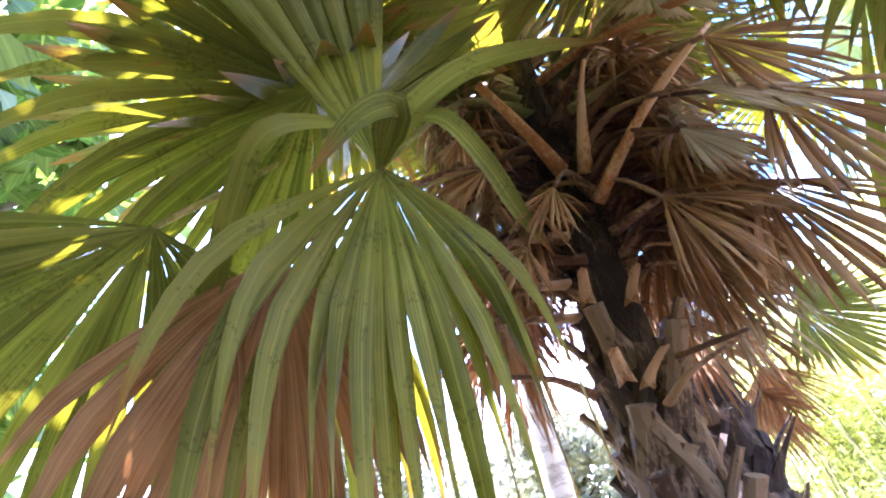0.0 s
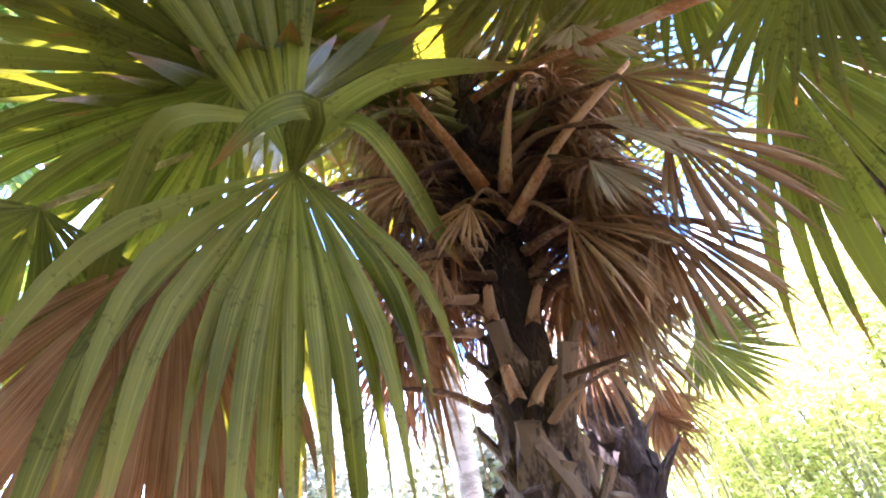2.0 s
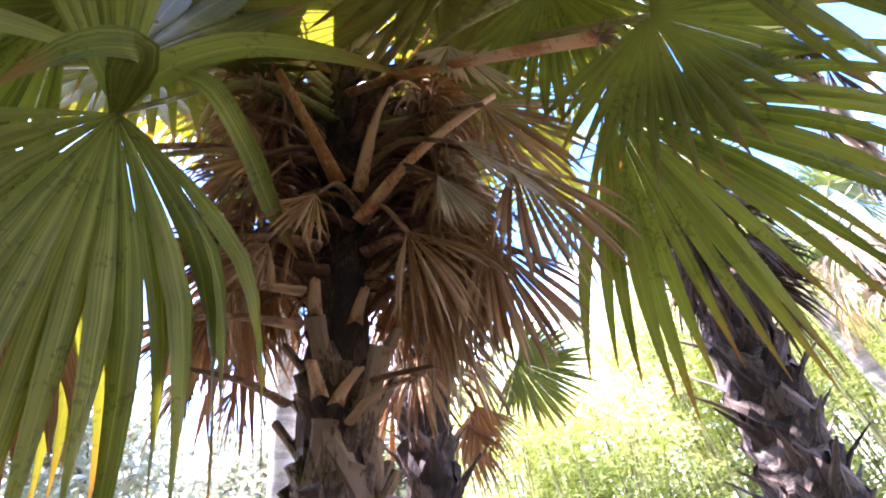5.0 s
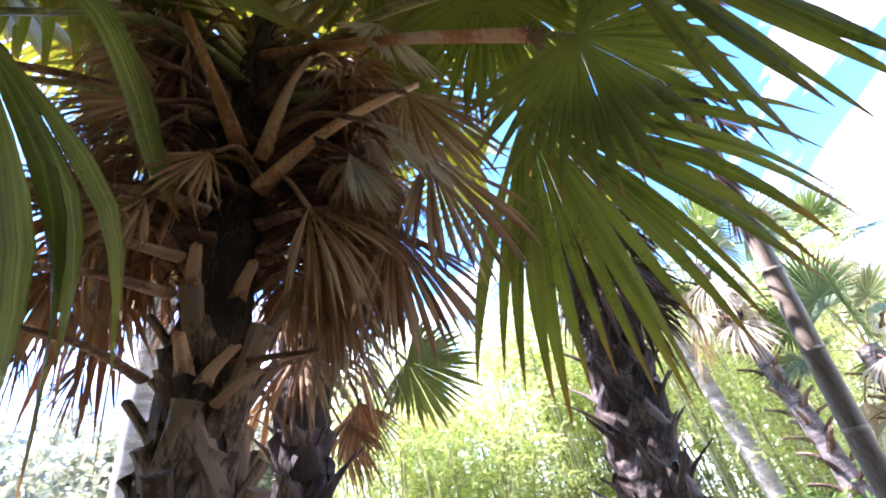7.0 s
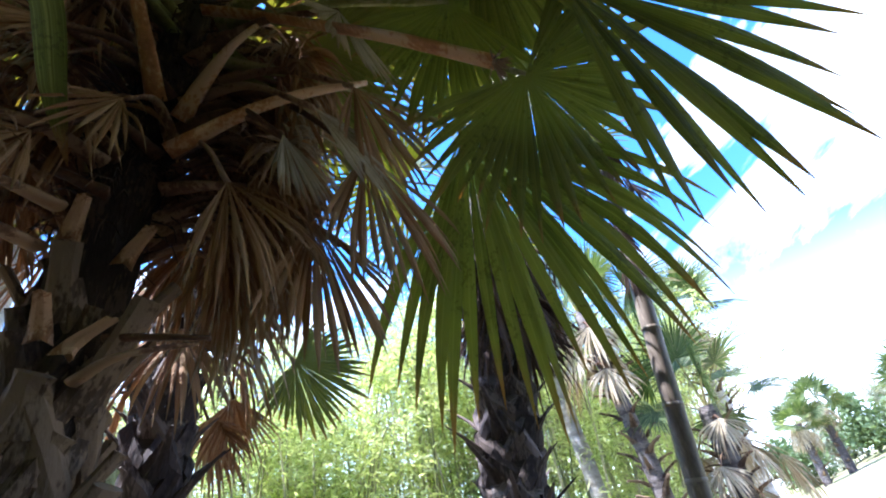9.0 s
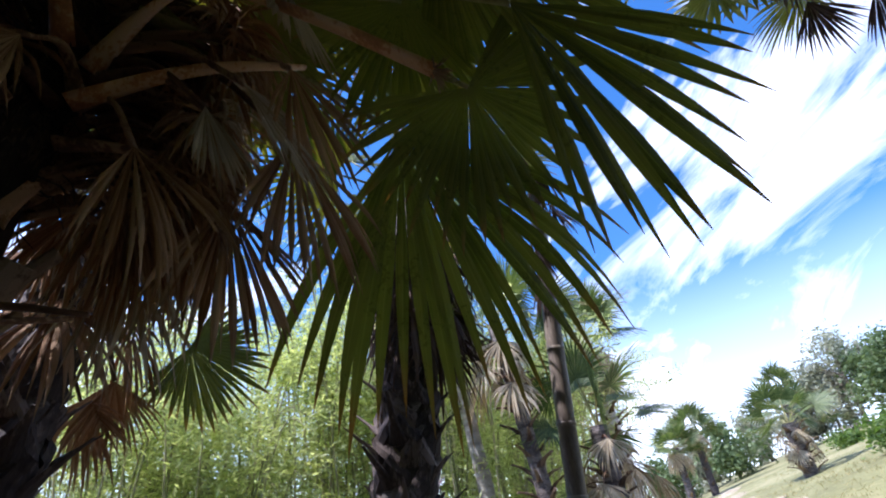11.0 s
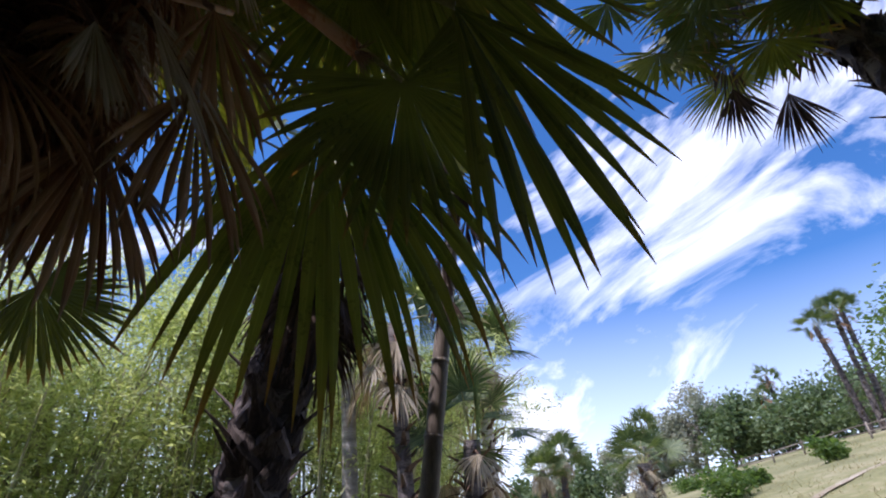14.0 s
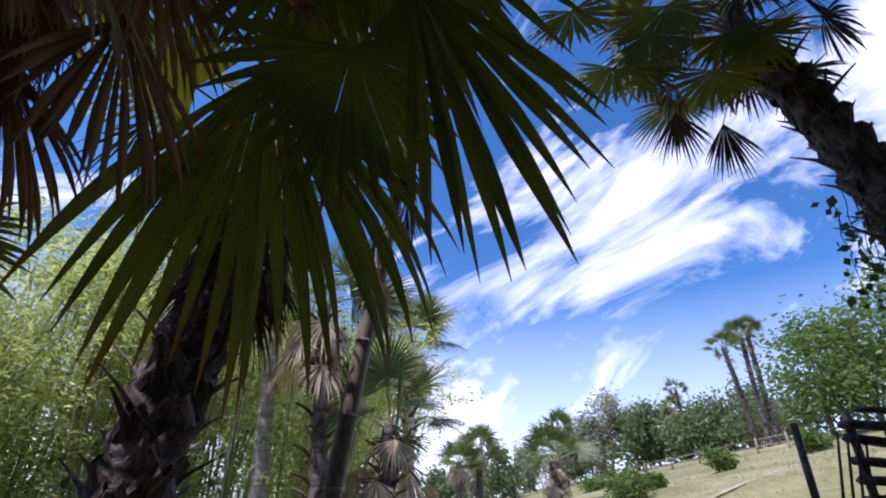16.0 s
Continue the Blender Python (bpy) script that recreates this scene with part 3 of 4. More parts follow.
FRONDS = [
    ((0.85, 2.2, 4.3), (-0.19, 1.48, 3.32), (-0.2, 0.35, -0.9), (0.309, -0.82, -0.45), 1.93, 17, 140, 4.4, M_GREEN, M_STALK_GREEN, True, dict(fold=0.24, split=0.36, bow=0.35, shorten=0.2, twist=2.2, jitter=0.12, curl=0.5)),
    ((0.8, 2.2, 4.4), (-0.19, 1.48, 3.32), (-0.139, -0.516, 0.845), (0.345, -0.467, -0.814), 1.95, 7, 44, 0.2, M_GREEN, M_STALK_GREEN, True, dict(fold=0.3, split=0.8, bow=0.3)),
    ((0.8, 2.2, 4.5), (-0.45, 1.39, 3.91), (-0.985, 0.153, -0.079), (0.388, -0.696, -0.604), 2.01, 24, 150, 1.6, M_GREEN, M_STALK_GREEN, True, dict(fold=0.2, bow=0.25, twist=1.2, jitter=0.14)),
    ((0.7, 2.2, 4.4), (-1.2, 1.43, 3.24), (-0.607, 0.492, -0.624), (0.659, -0.488, -0.573), 1.85, 22, 160, 2.2, M_GREEN, M_STALK_GREEN, True, dict(fold=0.2, bow=0.3, twist=1.2, jitter=0.14)),
    ((0.8, 2.2, 4.6), (-0.29, 1.67, 5.12), (-0.75, 0.1, 0.15), (0, -0.5, -0.85), 1.61, 34, 270, 0.4, M_GREEN, M_STALK_GREEN, False, dict(bow=0.1)),
    ((0.8, 2.2, 4.7), (-0.42, 1.57, 5.32), (-0.75, 0.0, 0.1), (0.1, -0.3, -0.95), 1.69, 36, 280, 0.35, M_GREEN, M_STALK_GREEN, False, dict(bow=0.1)),
    ((0.8, 2.2, 4.7), (-0.37, 1.65, 4.93), (-0.5, -0.3, -0.4), (0.2, -0.8, -0.5), 1.29, 26, 150, 0.5, M_GREEN, M_STALK_GREEN, False, dict(bow=0.15)),
    ((0.75, 2.15, 4.3), (-0.43, 2.01, 4.43), (-0.6, -0.4, -0.35), (0.15, -0.35, 0.9), 1.37, 30, 300, 0.5, M_GREEN, M_STALK_GREEN, False, dict(bow=0.15, split=0.6)),
    ((0.75, 2.15, 4.3), (-0.91, 1.93, 4.67), (-0.6, -0.2, -0.2), (0.15, -0.2, 0.95), 1.45, 30, 300, 0.4, M_GREEN, M_STALK_GREEN, False, dict(bow=0.15, split=0.6)),
    ((0.7, 2.2, 3.9), (-0.7, 1.59, 3.05), (-0.404, 0.622, -0.671), (0.405, -0.673, -0.619), 1.50, 20, 115, 2.6, M_DEAD, M_STALK_BROWN, True, dict(fold=0.25, split=0.65, twist=1.5)),
    ((0.7, 2.2, 3.9), (-0.62, 1.94, 3.36), (-0.229, 0.636, -0.737), (0.326, -0.699, -0.636), 1.72, 18, 95, 3.2, M_GREEN, M_STALK_GREEN, True, dict(fold=0.3, twist=0.8)),
    ((1.0, 2.05, 4.1), (2.18, 1.29, 3.64), (0.706, 0.115, -0.699), (-0.518, -0.524, -0.676), 1.86, 21, 118, 0.81, M_GREEN, M_STALK_GREEN, True, dict(fold=0.16, split=0.46, bow=0.1, shorten=0.1, jitter=0.12, twist=0.7)),
    ((1.05, 2.0, 4.4), (1.68, 0.37, 3.41), (0.818, -0.387, -0.426), (-0.865, -0.262, -0.427), 1.36, 13, 72, 0.36, M_GREEN, M_STALK_GREEN, True, dict(fold=0.2, split=0.5, bow=0.1, jitter=0.16, twist=0.8)),
    ((1.05, 2.0, 4.6), (1.62, 0.6, 4.15), (0.031, -0.895, -0.445), (-0.2, -0.2, -1), 1.36, 32, 260, 0.14, M_GREEN, M_STALK_GREEN, False, dict(bow=0.1)),
    ((1.05, 2.0, 4.7), (1.36, 0.8, 4.3), (-0.706, -0.701, -0.104), (-0.2, 0.1, -1), 1.36, 32, 260, 0.14, M_GREEN, M_STALK_GREEN, False, dict(bow=0.1)),
    ((1.0, 2.1, 4.5), (1.86, 0.99, 4.25), (0.757, -0.017, -0.653), (-0.2, -0.6, -0.75), 0.8, 30, 240, 0.6, M_GREEN, M_STALK_GREEN, False, dict(bow=0.1, split=0.55)),
    ((1.0, 2.1, 4.6), (2.18, 0.82, 3.7), (0.889, -0.008, -0.457), (-0.3, -0.5, -0.75), 0.9, 30, 240, 0.6, M_GREEN, M_STALK_GREEN, False, dict(bow=0.1, split=0.55)),
    ((0.9, 2.15, 4.1), (1.29, 1.28, 3.92), (0.02, -0.2, -1), (0.1, -0.9, -0.3), 0.55, 20, 95, 0.6, M_DEAD_PALE, M_STALK_BROWN, False, dict(split=0.75, fold=0.3, twist=1, jitter=0.1)),
    ((0.9, 2.1, 3.35), (1.04, 1.77, 3.01), (0.4, -0.15, -0.85), (-0.2, -0.9, 0.1), 0.7, 26, 100, 3.2, M_DEAD, M_STALK_BROWN, False, dict(split=0.45, fold=0.45, twist=6, jitter=0.4, torn=0.12, curl=2.0)),
    ((0.9, 2.1, 3.7), (1.28, 1.49, 3.39), (0.75, 0, -0.35), (-0.1, -0.8, 0.4), 0.65, 22, 110, 1.6, M_DEAD_PALE, M_STALK_BROWN, False, dict(split=0.6, fold=0.4, twist=2, jitter=0.15)),
    ((0.9, 2.1, 3.6), (1.18, 1.58, 3.22), (0.35, -0.1, -0.9), (-0.1, -0.9, 0.1), 0.4, 12, 70, 1.0, M_DEAD_PALE, M_STALK_BROWN, False, dict(split=0.6, fold=0.4, twist=2, jitter=0.15)),
    ((0.8, 2.2, 3.8), (0.25, 1.79, 3.8), (-0.1, -0.1, -1), (0.1, -0.9, 0.1), 0.32, 14, 90, 0.8, M_DEAD, M_STALK_BROWN, False, dict(split=0.7, fold=0.4, jitter=0.1)),
    ((0.7, 2.1, 3.2), (0.31, 2.1, 3.19), (-0.85, -0.1, -0.3), (0.1, -0.8, 0.5), 0.55, 22, 140, 1.5, M_DEAD, M_STALK_BROWN, False, dict(split=0.6, fold=0.4, twist=3, jitter=0.2)),
    ((0.7, 2.1, 3.0), (0.13, 2.3, 2.88), (-0.35, 0, -0.9), (0.1, -0.9, 0.2), 0.45, 20, 130, 1.2, M_DEAD, M_STALK_BROWN, False, dict(split=0.6, fold=0.4, twist=3, jitter=0.2)),
    ((1.0, 2.1, 3.7), (1.46, 1.77, 2.98), (0.3, 0, -1), (-0.2, -0.9, 0.2), 0.75, 24, 100, 1.8, M_DEAD, M_STALK_BROWN, False, dict(split=0.6, fold=0.4, twist=3, jitter=0.2)),
    ((1.0, 2.1, 3.9), (1.6, 1.53, 3.3), (0.4, 0, -0.9), (-0.2, -0.9, 0.2), 0.8, 24, 110, 1.8, M_DEAD, M_STALK_BROWN, False, dict(split=0.6, fold=0.4, twist=3, jitter=0.2)),
    ((1.0, 2.2, 4.0), (1.51, 1.47, 3.7), (0.6, 0, -0.7), (-0.2, -0.9, 0.2), 0.7, 24, 120, 1.5, M_DEAD, M_STALK_BROWN, False, dict(split=0.6, fold=0.4, twist=3, jitter=0.2)),
    ((1.1, 2.1, 4.3), (2.49, 1.97, 3.5), (0.15, 0.05, -1), (-0.3, -0.9, 0.1), 0.62, 16, 80, 0.8, M_GREEN, M_STALK_GREEN, False, dict(split=0.3, fold=0.3, twist=2, jitter=0.25)),
    ((1.1, 2.1, 4.2), (2.36, 2.12, 3.55), (-0.1, 0.05, -1), (-0.3, -0.9, 0.1), 0.6, 14, 70, 0.8, M_GREEN, M_STALK_GREEN, False, dict(split=0.3, fold=0.3, twist=2, jitter=0.25)),
    ((0.9, 2.1, 3.5), (1.2, 1.62, 3.25), (0.2, -0.1, -1), (-0.1, -0.9, 0.1), 0.42, 12, 60, 1.0, M_DEAD, M_STALK_BROWN, False, dict(split=0.5, fold=0.5, twist=3, jitter=0.3)),
    ((0.9, 2.1, 3.4), (0.62, 1.85, 3.3), (-0.5, -0.1, -0.8), (-0.1, -0.9, 0.1), 0.4, 14, 90, 1.6, M_DEAD, M_STALK_BROWN, False, dict(split=0.5, fold=0.5, twist=3, jitter=0.3)),
    ((0.85, 2.1, 3.3), (0.4, 1.95, 3.05), (-0.6, -0.1, -0.7), (-0.1, -0.9, 0.1), 0.42, 16, 100, 1.6, M_DEAD, M_STALK_BROWN, False, dict(split=0.5, fold=0.5, twist=3, jitter=0.3)),
    ((0.85, 2.1, 3.7), (0.35, 1.9, 3.6), (-0.7, -0.1, -0.5), (-0.1, -0.9, 0.3), 0.45, 16, 110, 1.6, M_DEAD, M_STALK_BROWN, False, dict(split=0.5, fold=0.5, twist=3, jitter=0.3)),
    # three near-solid fronds added above the view to keep sun off the right frond
    ((0.9, 2.2, 5.1), (1.25, 1.75, 5.15), (0.3, -0.9, 0.0), (-0.38, 0.32, 0.87), 1.5, 46, 300, 0.2, M_GREEN, M_STALK_GREEN, False, dict(split=0.75, jitter=0.02, bow=0.05)),
    ((0.9, 2.2, 5.1), (0.55, 1.6, 5.35), (-0.2, -0.9, 0.1), (-0.38, 0.32, 0.87), 1.5, 46, 300, 0.2, M_GREEN, M_STALK_GREEN, False, dict(split=0.75, jitter=0.02, bow=0.05)),
    ((0.9, 2.2, 5.1), (1.6, 1.2, 5.3), (0.6, -0.8, 0.0), (-0.38, 0.32, 0.87), 1.4, 46, 300, 0.2, M_GREEN, M_STALK_GREEN, False, dict(split=0.75, jitter=0.02, bow=0.05)),
]
# single bent leaflets: path and width
RIBBONS = [
    ([(-0.19, 1.48, 3.32), (-0.06, 1.35, 3.4), (0.1, 1.29, 3.51), (0.35, 1.28, 3.64), (0.7, 1.32, 3.71), (1.03, 1.39, 3.74)], 0.121),
    ([(-0.03, 1.35, 3.47), (0.15, 1.39, 3.44), (0.3, 1.61, 3.32), (0.41, 1.83, 3.16), (0.54, 2.04, 3.02)], 0.105),
    ([(-0.19, 1.48, 3.32), (-0.11, 1.28, 3.28), (-0.06, 1.16, 3.3), (-0.21, 1.13, 3.22), (-0.42, 1.19, 3.04)], 0.145),
    ([(-0.19, 1.48, 3.32), (-0.07, 1.6, 3.24), (0.05, 1.85, 3.11), (0.15, 2.12, 2.91)], 0.064),
    ([(-0.27, 1.39, 3.58), (-0.58, 1.19, 3.39), (-0.77, 1.32, 3.19), (-0.96, 1.55, 2.95), (-1.06, 1.65, 2.87)], 0.113),
    ([(-0.77, 1.6, 2.9), (-0.88, 1.65, 2.74), (-0.91, 1.73, 2.58), (-0.95, 1.84, 2.42)], 0.048),
]

WITHERED = [
    ((0.38, 2.97, 3.45), (0.24, 3.09, 2.81)),
    ((0.06, 2.9, 3.51), (-0.03, 3.02, 2.89)),
    ((0.5, 2.79, 3.69), (0.34, 2.98, 3.03)),
    ((0.19, 2.82, 3.64), (0.07, 2.98, 3.01)),
]

CAM_SIDE = np.array((-0.1, -1.0, -0.2))


def main_palm():
    rng = gen(11)
    base = (0.45, 2.5, 0.0)
    palm = thing("palm_tree", base, "large fan palm with hanging green fronds and dead brown skirt", "palm tree")
    axis = smooth_path([(0.45, 2.5, 0), (0.6, 2.42, 1.2), (0.72, 2.36, 2.1), (0.79, 2.3, 3.1), (0.86, 2.27, 4.2), (0.9, 2.25, 5.3)], 24)
    rad = [0.2, 0.165, 0.155, 0.15, 0.14, 0.11]
    t = Shape()
    tube(t, axis, rad, 18, wobble=0.12, rng=rng)
    part("trunk", t, M_FIBRE, palm, "dark fibrous palm trunk")

    boots = [boot_mesh("leaf_base", rng, M_BOOT, 0.30, 0.2, 0.35, 0.5) for _ in range(4)]
    long_boots = [boot_mesh("leaf_base_long", rng, M_BOOT, 0.42, 0.16, 0.6, 0.4) for _ in range(2)]
    clasp = [split_boot_mesh("leaf_base", rng, M_BOOT, 0.155, 0.05 + 0.05 * k, 0.25 + 0.2 * k) for k in range(4)]
    boots_along(palm, axis, rad, 0.2, 2.76, 84, clasp, rng, 0.05, (1.05, 1.05, 1.0), skip=lambda a, z: math.sin(a) < 0.2 and z > 2.5)
    upper = [boot_mesh("leaf_base", rng, M_STALK_BROWN, 0.22 + 0.08 * k, 0.1, 0.8, 0.45) for k in range(3)]
    boots_along(palm, axis, rad, 2.95, 5.0, 62, upper, rng, 0.35, skip=lambda a, z: math.sin(a) < -0.35)
    hair = Shape()
    for k in range(520):
        a, z = rng.random() * 6.283, 2.85 + 2.2 * rng.random()
        c = np.array([np.interp(z, axis[:, 2], axis[:, q]) for q in range(3)])
        out = np.array((math.cos(a), math.sin(a), 0))
        p = c + out * 0.15
        d = unit(out * 0.5 + rng.normal(size=3) * 0.6)
        l = 0.08 + 0.14 * rng.random()
        tube(hair, [p, p + d * l * 0.6 + out * 0.02, p + d * l + np.array((0, 0, -0.05))], [0.006, 0.004, 0.002], 3, cap=False)
    part("fibre_mat", hair, M_FIBRE, palm, "dark tangled fibres round the trunk")
    cut = [boot_mesh("cut_stub", rng, M_CUT, 0.24, 0.12, 0.9, 0.55) for _ in range(2)]
    for (x, y, z), out in CUT_STUBS:
        place_part("leaf_stub", cut[0], palm, (x, y, z), out, np.array((0, 0, 1.0)) + unit(out) * 0.25, (0.7, 0.7, 0.5))

    # orange stalks that rise from the heart, their blades cut away
    for pts, r in STALKS_ORANGE:
        s = Shape()
        tube(s, smooth_path(pts, 10), r, 8, 0.55, channel=0.6)
        part("leaf_stalk", s, M_STALK_ORANGE, palm, "cut orange leaf stalk")
    for pts, r in STALKS_GREEN:
        s = Shape()
        tube(s, smooth_path(pts, 10), r, 8, 0.7, channel=0.4)
        part("leaf_stalk", s, M_STALK_GREEN, palm, "yellow-green leaf stalk")
    for pts, r in STALKS_BROWN:
        s = Shape()
        tube(s, smooth_path(pts, 10), r, 8, 0.6, channel=0.4)
        part("leaf_stalk", s, M_STALK_BROWN, palm, "dry brown leaf stalk")
    # frayed tuft at the end of the longest cut stalk
    end = np.array(STALKS_ORANGE[0][0][-1])
    way = unit(end - np.array(STALKS_ORANGE[0][0][-2]))
    tuft = Shape()
    for i in range(46):
        d = unit(way * 0.9 + rng.normal(size=3) * 0.75)
        tube(tuft, [end - way * 0.02, end + d * 0.03, end + d * (0.05 + 0.03 * rng.random())], [0.004, 0.003, 0.001], 4, cap=False)
    part("frayed_tuft", tuft, M_STALK_BROWN, palm, "frayed brown fibres on the cut stalk")

    # named fronds
    for k, (b, h, out, nrm, radius, n, spread, droop, mat, stalk, each, more) in enumerate(FRONDS):
        frond(palm, b, h, nrm, radius, gen(100 + k), mat, stalk, n, spread, droop, out=out, each=each, **more)
    # single bent straps
    for k, (pts, width) in enumerate(RIBBONS):
        s = Shape()
        path = smooth_path(pts, 16)
        view = np.array((0.3, -0.9, -0.4))
        verts, uvs, faces = [], [], []
        for i in range(16):
            u = i / 15
            d = unit(path[min(i + 1, 15)] - path[max(i - 1, 0)])
            sd = unit(np.cross(d, view + np.array((0.25 * math.sin(k + 3 * u), 0, 0.3 * math.cos(2 * k + 2 * u)))))
            nn = np.cross(sd, d)
            w = width * min(1, 0.35 + 2.5 * u) * max(0.04, 1 - max(0, (u - 0.55) / 0.45) ** 2)
            verts += [path[i] - sd * w / 2 + nn * w * 0.1, path[i] - nn * w * 0.1, path[i] + sd * w / 2 + nn * w * 0.1]
            uvs += [(0, u), (0.5, u), (1, u)]
        for i in range(15):
            faces += [(i * 3, i * 3 + 1, i * 3 + 4, i * 3 + 3), (i * 3 + 1, i * 3 + 2, i * 3 + 5, i * 3 + 4)]
        s.add(verts, faces, uvs)
        part("leaflet", s, M_DEAD if k == 5 else M_GREEN, palm, "bent strap-like leaflet with a dry tip")
    # the skirt of dead leaves behind and to both sides
    mats = [M_DEAD, M_DEAD, M_DEAD_PALE, M_DEAD, M_DEAD, M_DEAD]
    for k in range(182):
        r2 = gen(300 + k)
        if k < 84:
            a, z = radians(-18 + 216 * (k * 0.61803 % 1.0)), 3.1 + 2.1 * r2.random()
        elif k < 112:
            a, z = radians(-20 + 60 * (k * 0.61803 % 1.0)), 3.1 + 2.1 * r2.random()
        elif k < 158:
            a, z = radians(-34 + 60 * (k * 0.61803 % 1.0)), 2.95 + 1.7 * r2.random()
        else:
            a, z = radians(152 + 55 * (k * 0.61803 % 1.0)), 2.9 + 1.7 * r2.random()
        c = np.array([np.interp(z, axis[:, 2], axis[:, q]) for q in range(3)])
        out = np.array((math.cos(a), math.sin(a), 0.0))
        length = 0.4 + 0.35 * r2.random() + (0.1 if 84 <= k < 112 else 0) - (0.12 if k >= 158 else 0)
        hub = c + out * length + np.array((0, 0, -0.05 + 0.25 * r2.random()))
        folded = r2.random() < 0.5
        frond(palm, c + out * 0.12 + np.array((0, 0, -0.1)), hub, out * 0.8 + np.array((0, 0, 0.7)) + r2.normal(size=3) * 0.35, 0.5 + 0.3 * r2.random(), r2, mats[k % 6], M_STALK_BROWN, 26, 80 if folded else 150, 3.6,
              bow=0.12, thick=0.018, out=out * 0.4 + np.array((0, 0, -0.9)) + r2.normal(size=3) * 0.15, split=0.3 if folded else 0.42, fold=0.5, twist=8.0, curl=4.0, jitter=0.5, torn=0.08, steps=8, name="dead_frond", label="dry brown drooping frond")
    # living crown above
    for k in range(26):
        r2 = gen(500 + k)
        a = 2.39996 * k + 0.2
        out = np.array((math.cos(a), math.sin(a), 0))
        if 3.1 < a % (2 * math.pi) < 3.9:
            continue
        c = np.array((0.9, 2.25, 5.1))
        hub = c + out * (0.65 + 0.6 * r2.random()) + np.array((0, 0, 0.9 * r2.random() - 0.15))
        frond(palm, c + out * 0.08, hub, (-out * 0.4 + np.array((0, 0, 1))), 1.1, r2, M_GREEN, M_STALK_GREEN, 40, 230, 0.8, bow=0.2)
    # broad outer fronds added above the view to shade what hangs below
    for k in range(28):
        r2 = gen(560 + k)
        a = radians(-120 + 85 * (k * 0.61803 % 1.0))
        out = np.array((math.cos(a), math.sin(a), 0))
        hub = np.array((0.9, 2.25, 5.3)) + out * (0.9 + 1.3 * r2.random()) + np.array((0, 0, 1.1 * r2.random()))
        frond(palm, np.array((0.9, 2.25, 5.1)) + out * 0.08, hub, -out * 0.3 + np.array((0, 0, 1)), 1.35, r2, M_GREEN, M_STALK_GREEN, 40, 240, 0.7, bow=0.25, split=0.55)
    return palm


# ---- other palms ----
def palm_at(label, base, axis, rad, seed, trunk_mat, boots_from, boots_to, boots, boot_mat, greens, deads, radius, leaf_mat=None, dead_mat=None, boot_size=(1, 1, 1), outlean=0.5, stalk=0.9,
            green_el=(-10, 70), trunk_sides=14, boot_len=0.26, boot_w=0.14, n=36, group="", droop=0.8, dead_n=24, dead_drop=0.25, dead_out=0.4, clasp=0.0):
    rng = gen(seed)
    palm = thing("palm_tree", base, label, "palm tree", group)
    path = smooth_path(axis, 20)
    t = Shape()
    tube(t, path, rad, trunk_sides, wobble=0.1, rng=rng)
    part("trunk", t, trunk_mat, palm)
    if boots:
        meshes = [boot_mesh("leaf_base", rng, boot_mat, boot_len, boot_w, 0.7, 0.3) for _ in range(3)]
        if clasp:
            meshes = [split_boot_mesh("leaf_base", rng, boot_mat, clasp, 0.05 + 0.05 * q, 0.8 + 0.25 * q, 0.2, 0.008) for q in range(3)]
        boots_along(palm, path, rad, boots_from, boots_to, boots, meshes, rng, outlean, boot_size)
    top = path[-1]
    for k in range(greens):
        r2 = gen(seed * 50 + k)
        a = k * 2.39996 + r2.random() * 0.4
        el = radians(green_el[0] + (green_el[1] - green_el[0]) * (k + 0.5) / greens)
        out = np.array((math.cos(a) * math.cos(el), math.sin(a) * math.cos(el), math.sin(el)))
        hub = top + out * stalk * (0.8 + 0.4 * r2.random())
        frond(palm, top - np.array((0, 0, 0.1)), hub, np.array((0, 0, 0.7)) - out * 0.3 + r2.normal(size=3) * 0.55, radius * (0.85 + 0.3 * r2.random()), r2, leaf_mat or M_GREEN_FAR, M_STALK_GREEN, n, 220, droop, bow=0.1, thick=0.015, steps=7)
    for k in range(deads):
        r2 = gen(seed * 70 + k)
        a = k * 2.39996 + 1 + r2.random() * 0.4
        out = np.array((math.cos(a), math.sin(a), 0))
        c = top - np.array((0, 0, 0.15 + dead_drop * 4 * (k / max(1, deads))))
        hub = c + out * (dead_out * (0.7 + 0.6 * r2.random())) * (stalk / 0.9) + np.array((0, 0, -dead_drop * r2.random()))
        frond(palm, c, hub, out + np.array((0, 0, 0.5)), radius * (0.7 + 0.3 * r2.random()), r2, dead_mat or M_DEAD, M_STALK_BROWN, dead_n, 150, 3.0, bow=0.08, thick=0.014,
              out=out * 0.4 + np.array((0, 0, -1)), fold=0.35, twist=4.0, jitter=0.25, steps=6, name="dead_frond")
    return palm

main_palm()


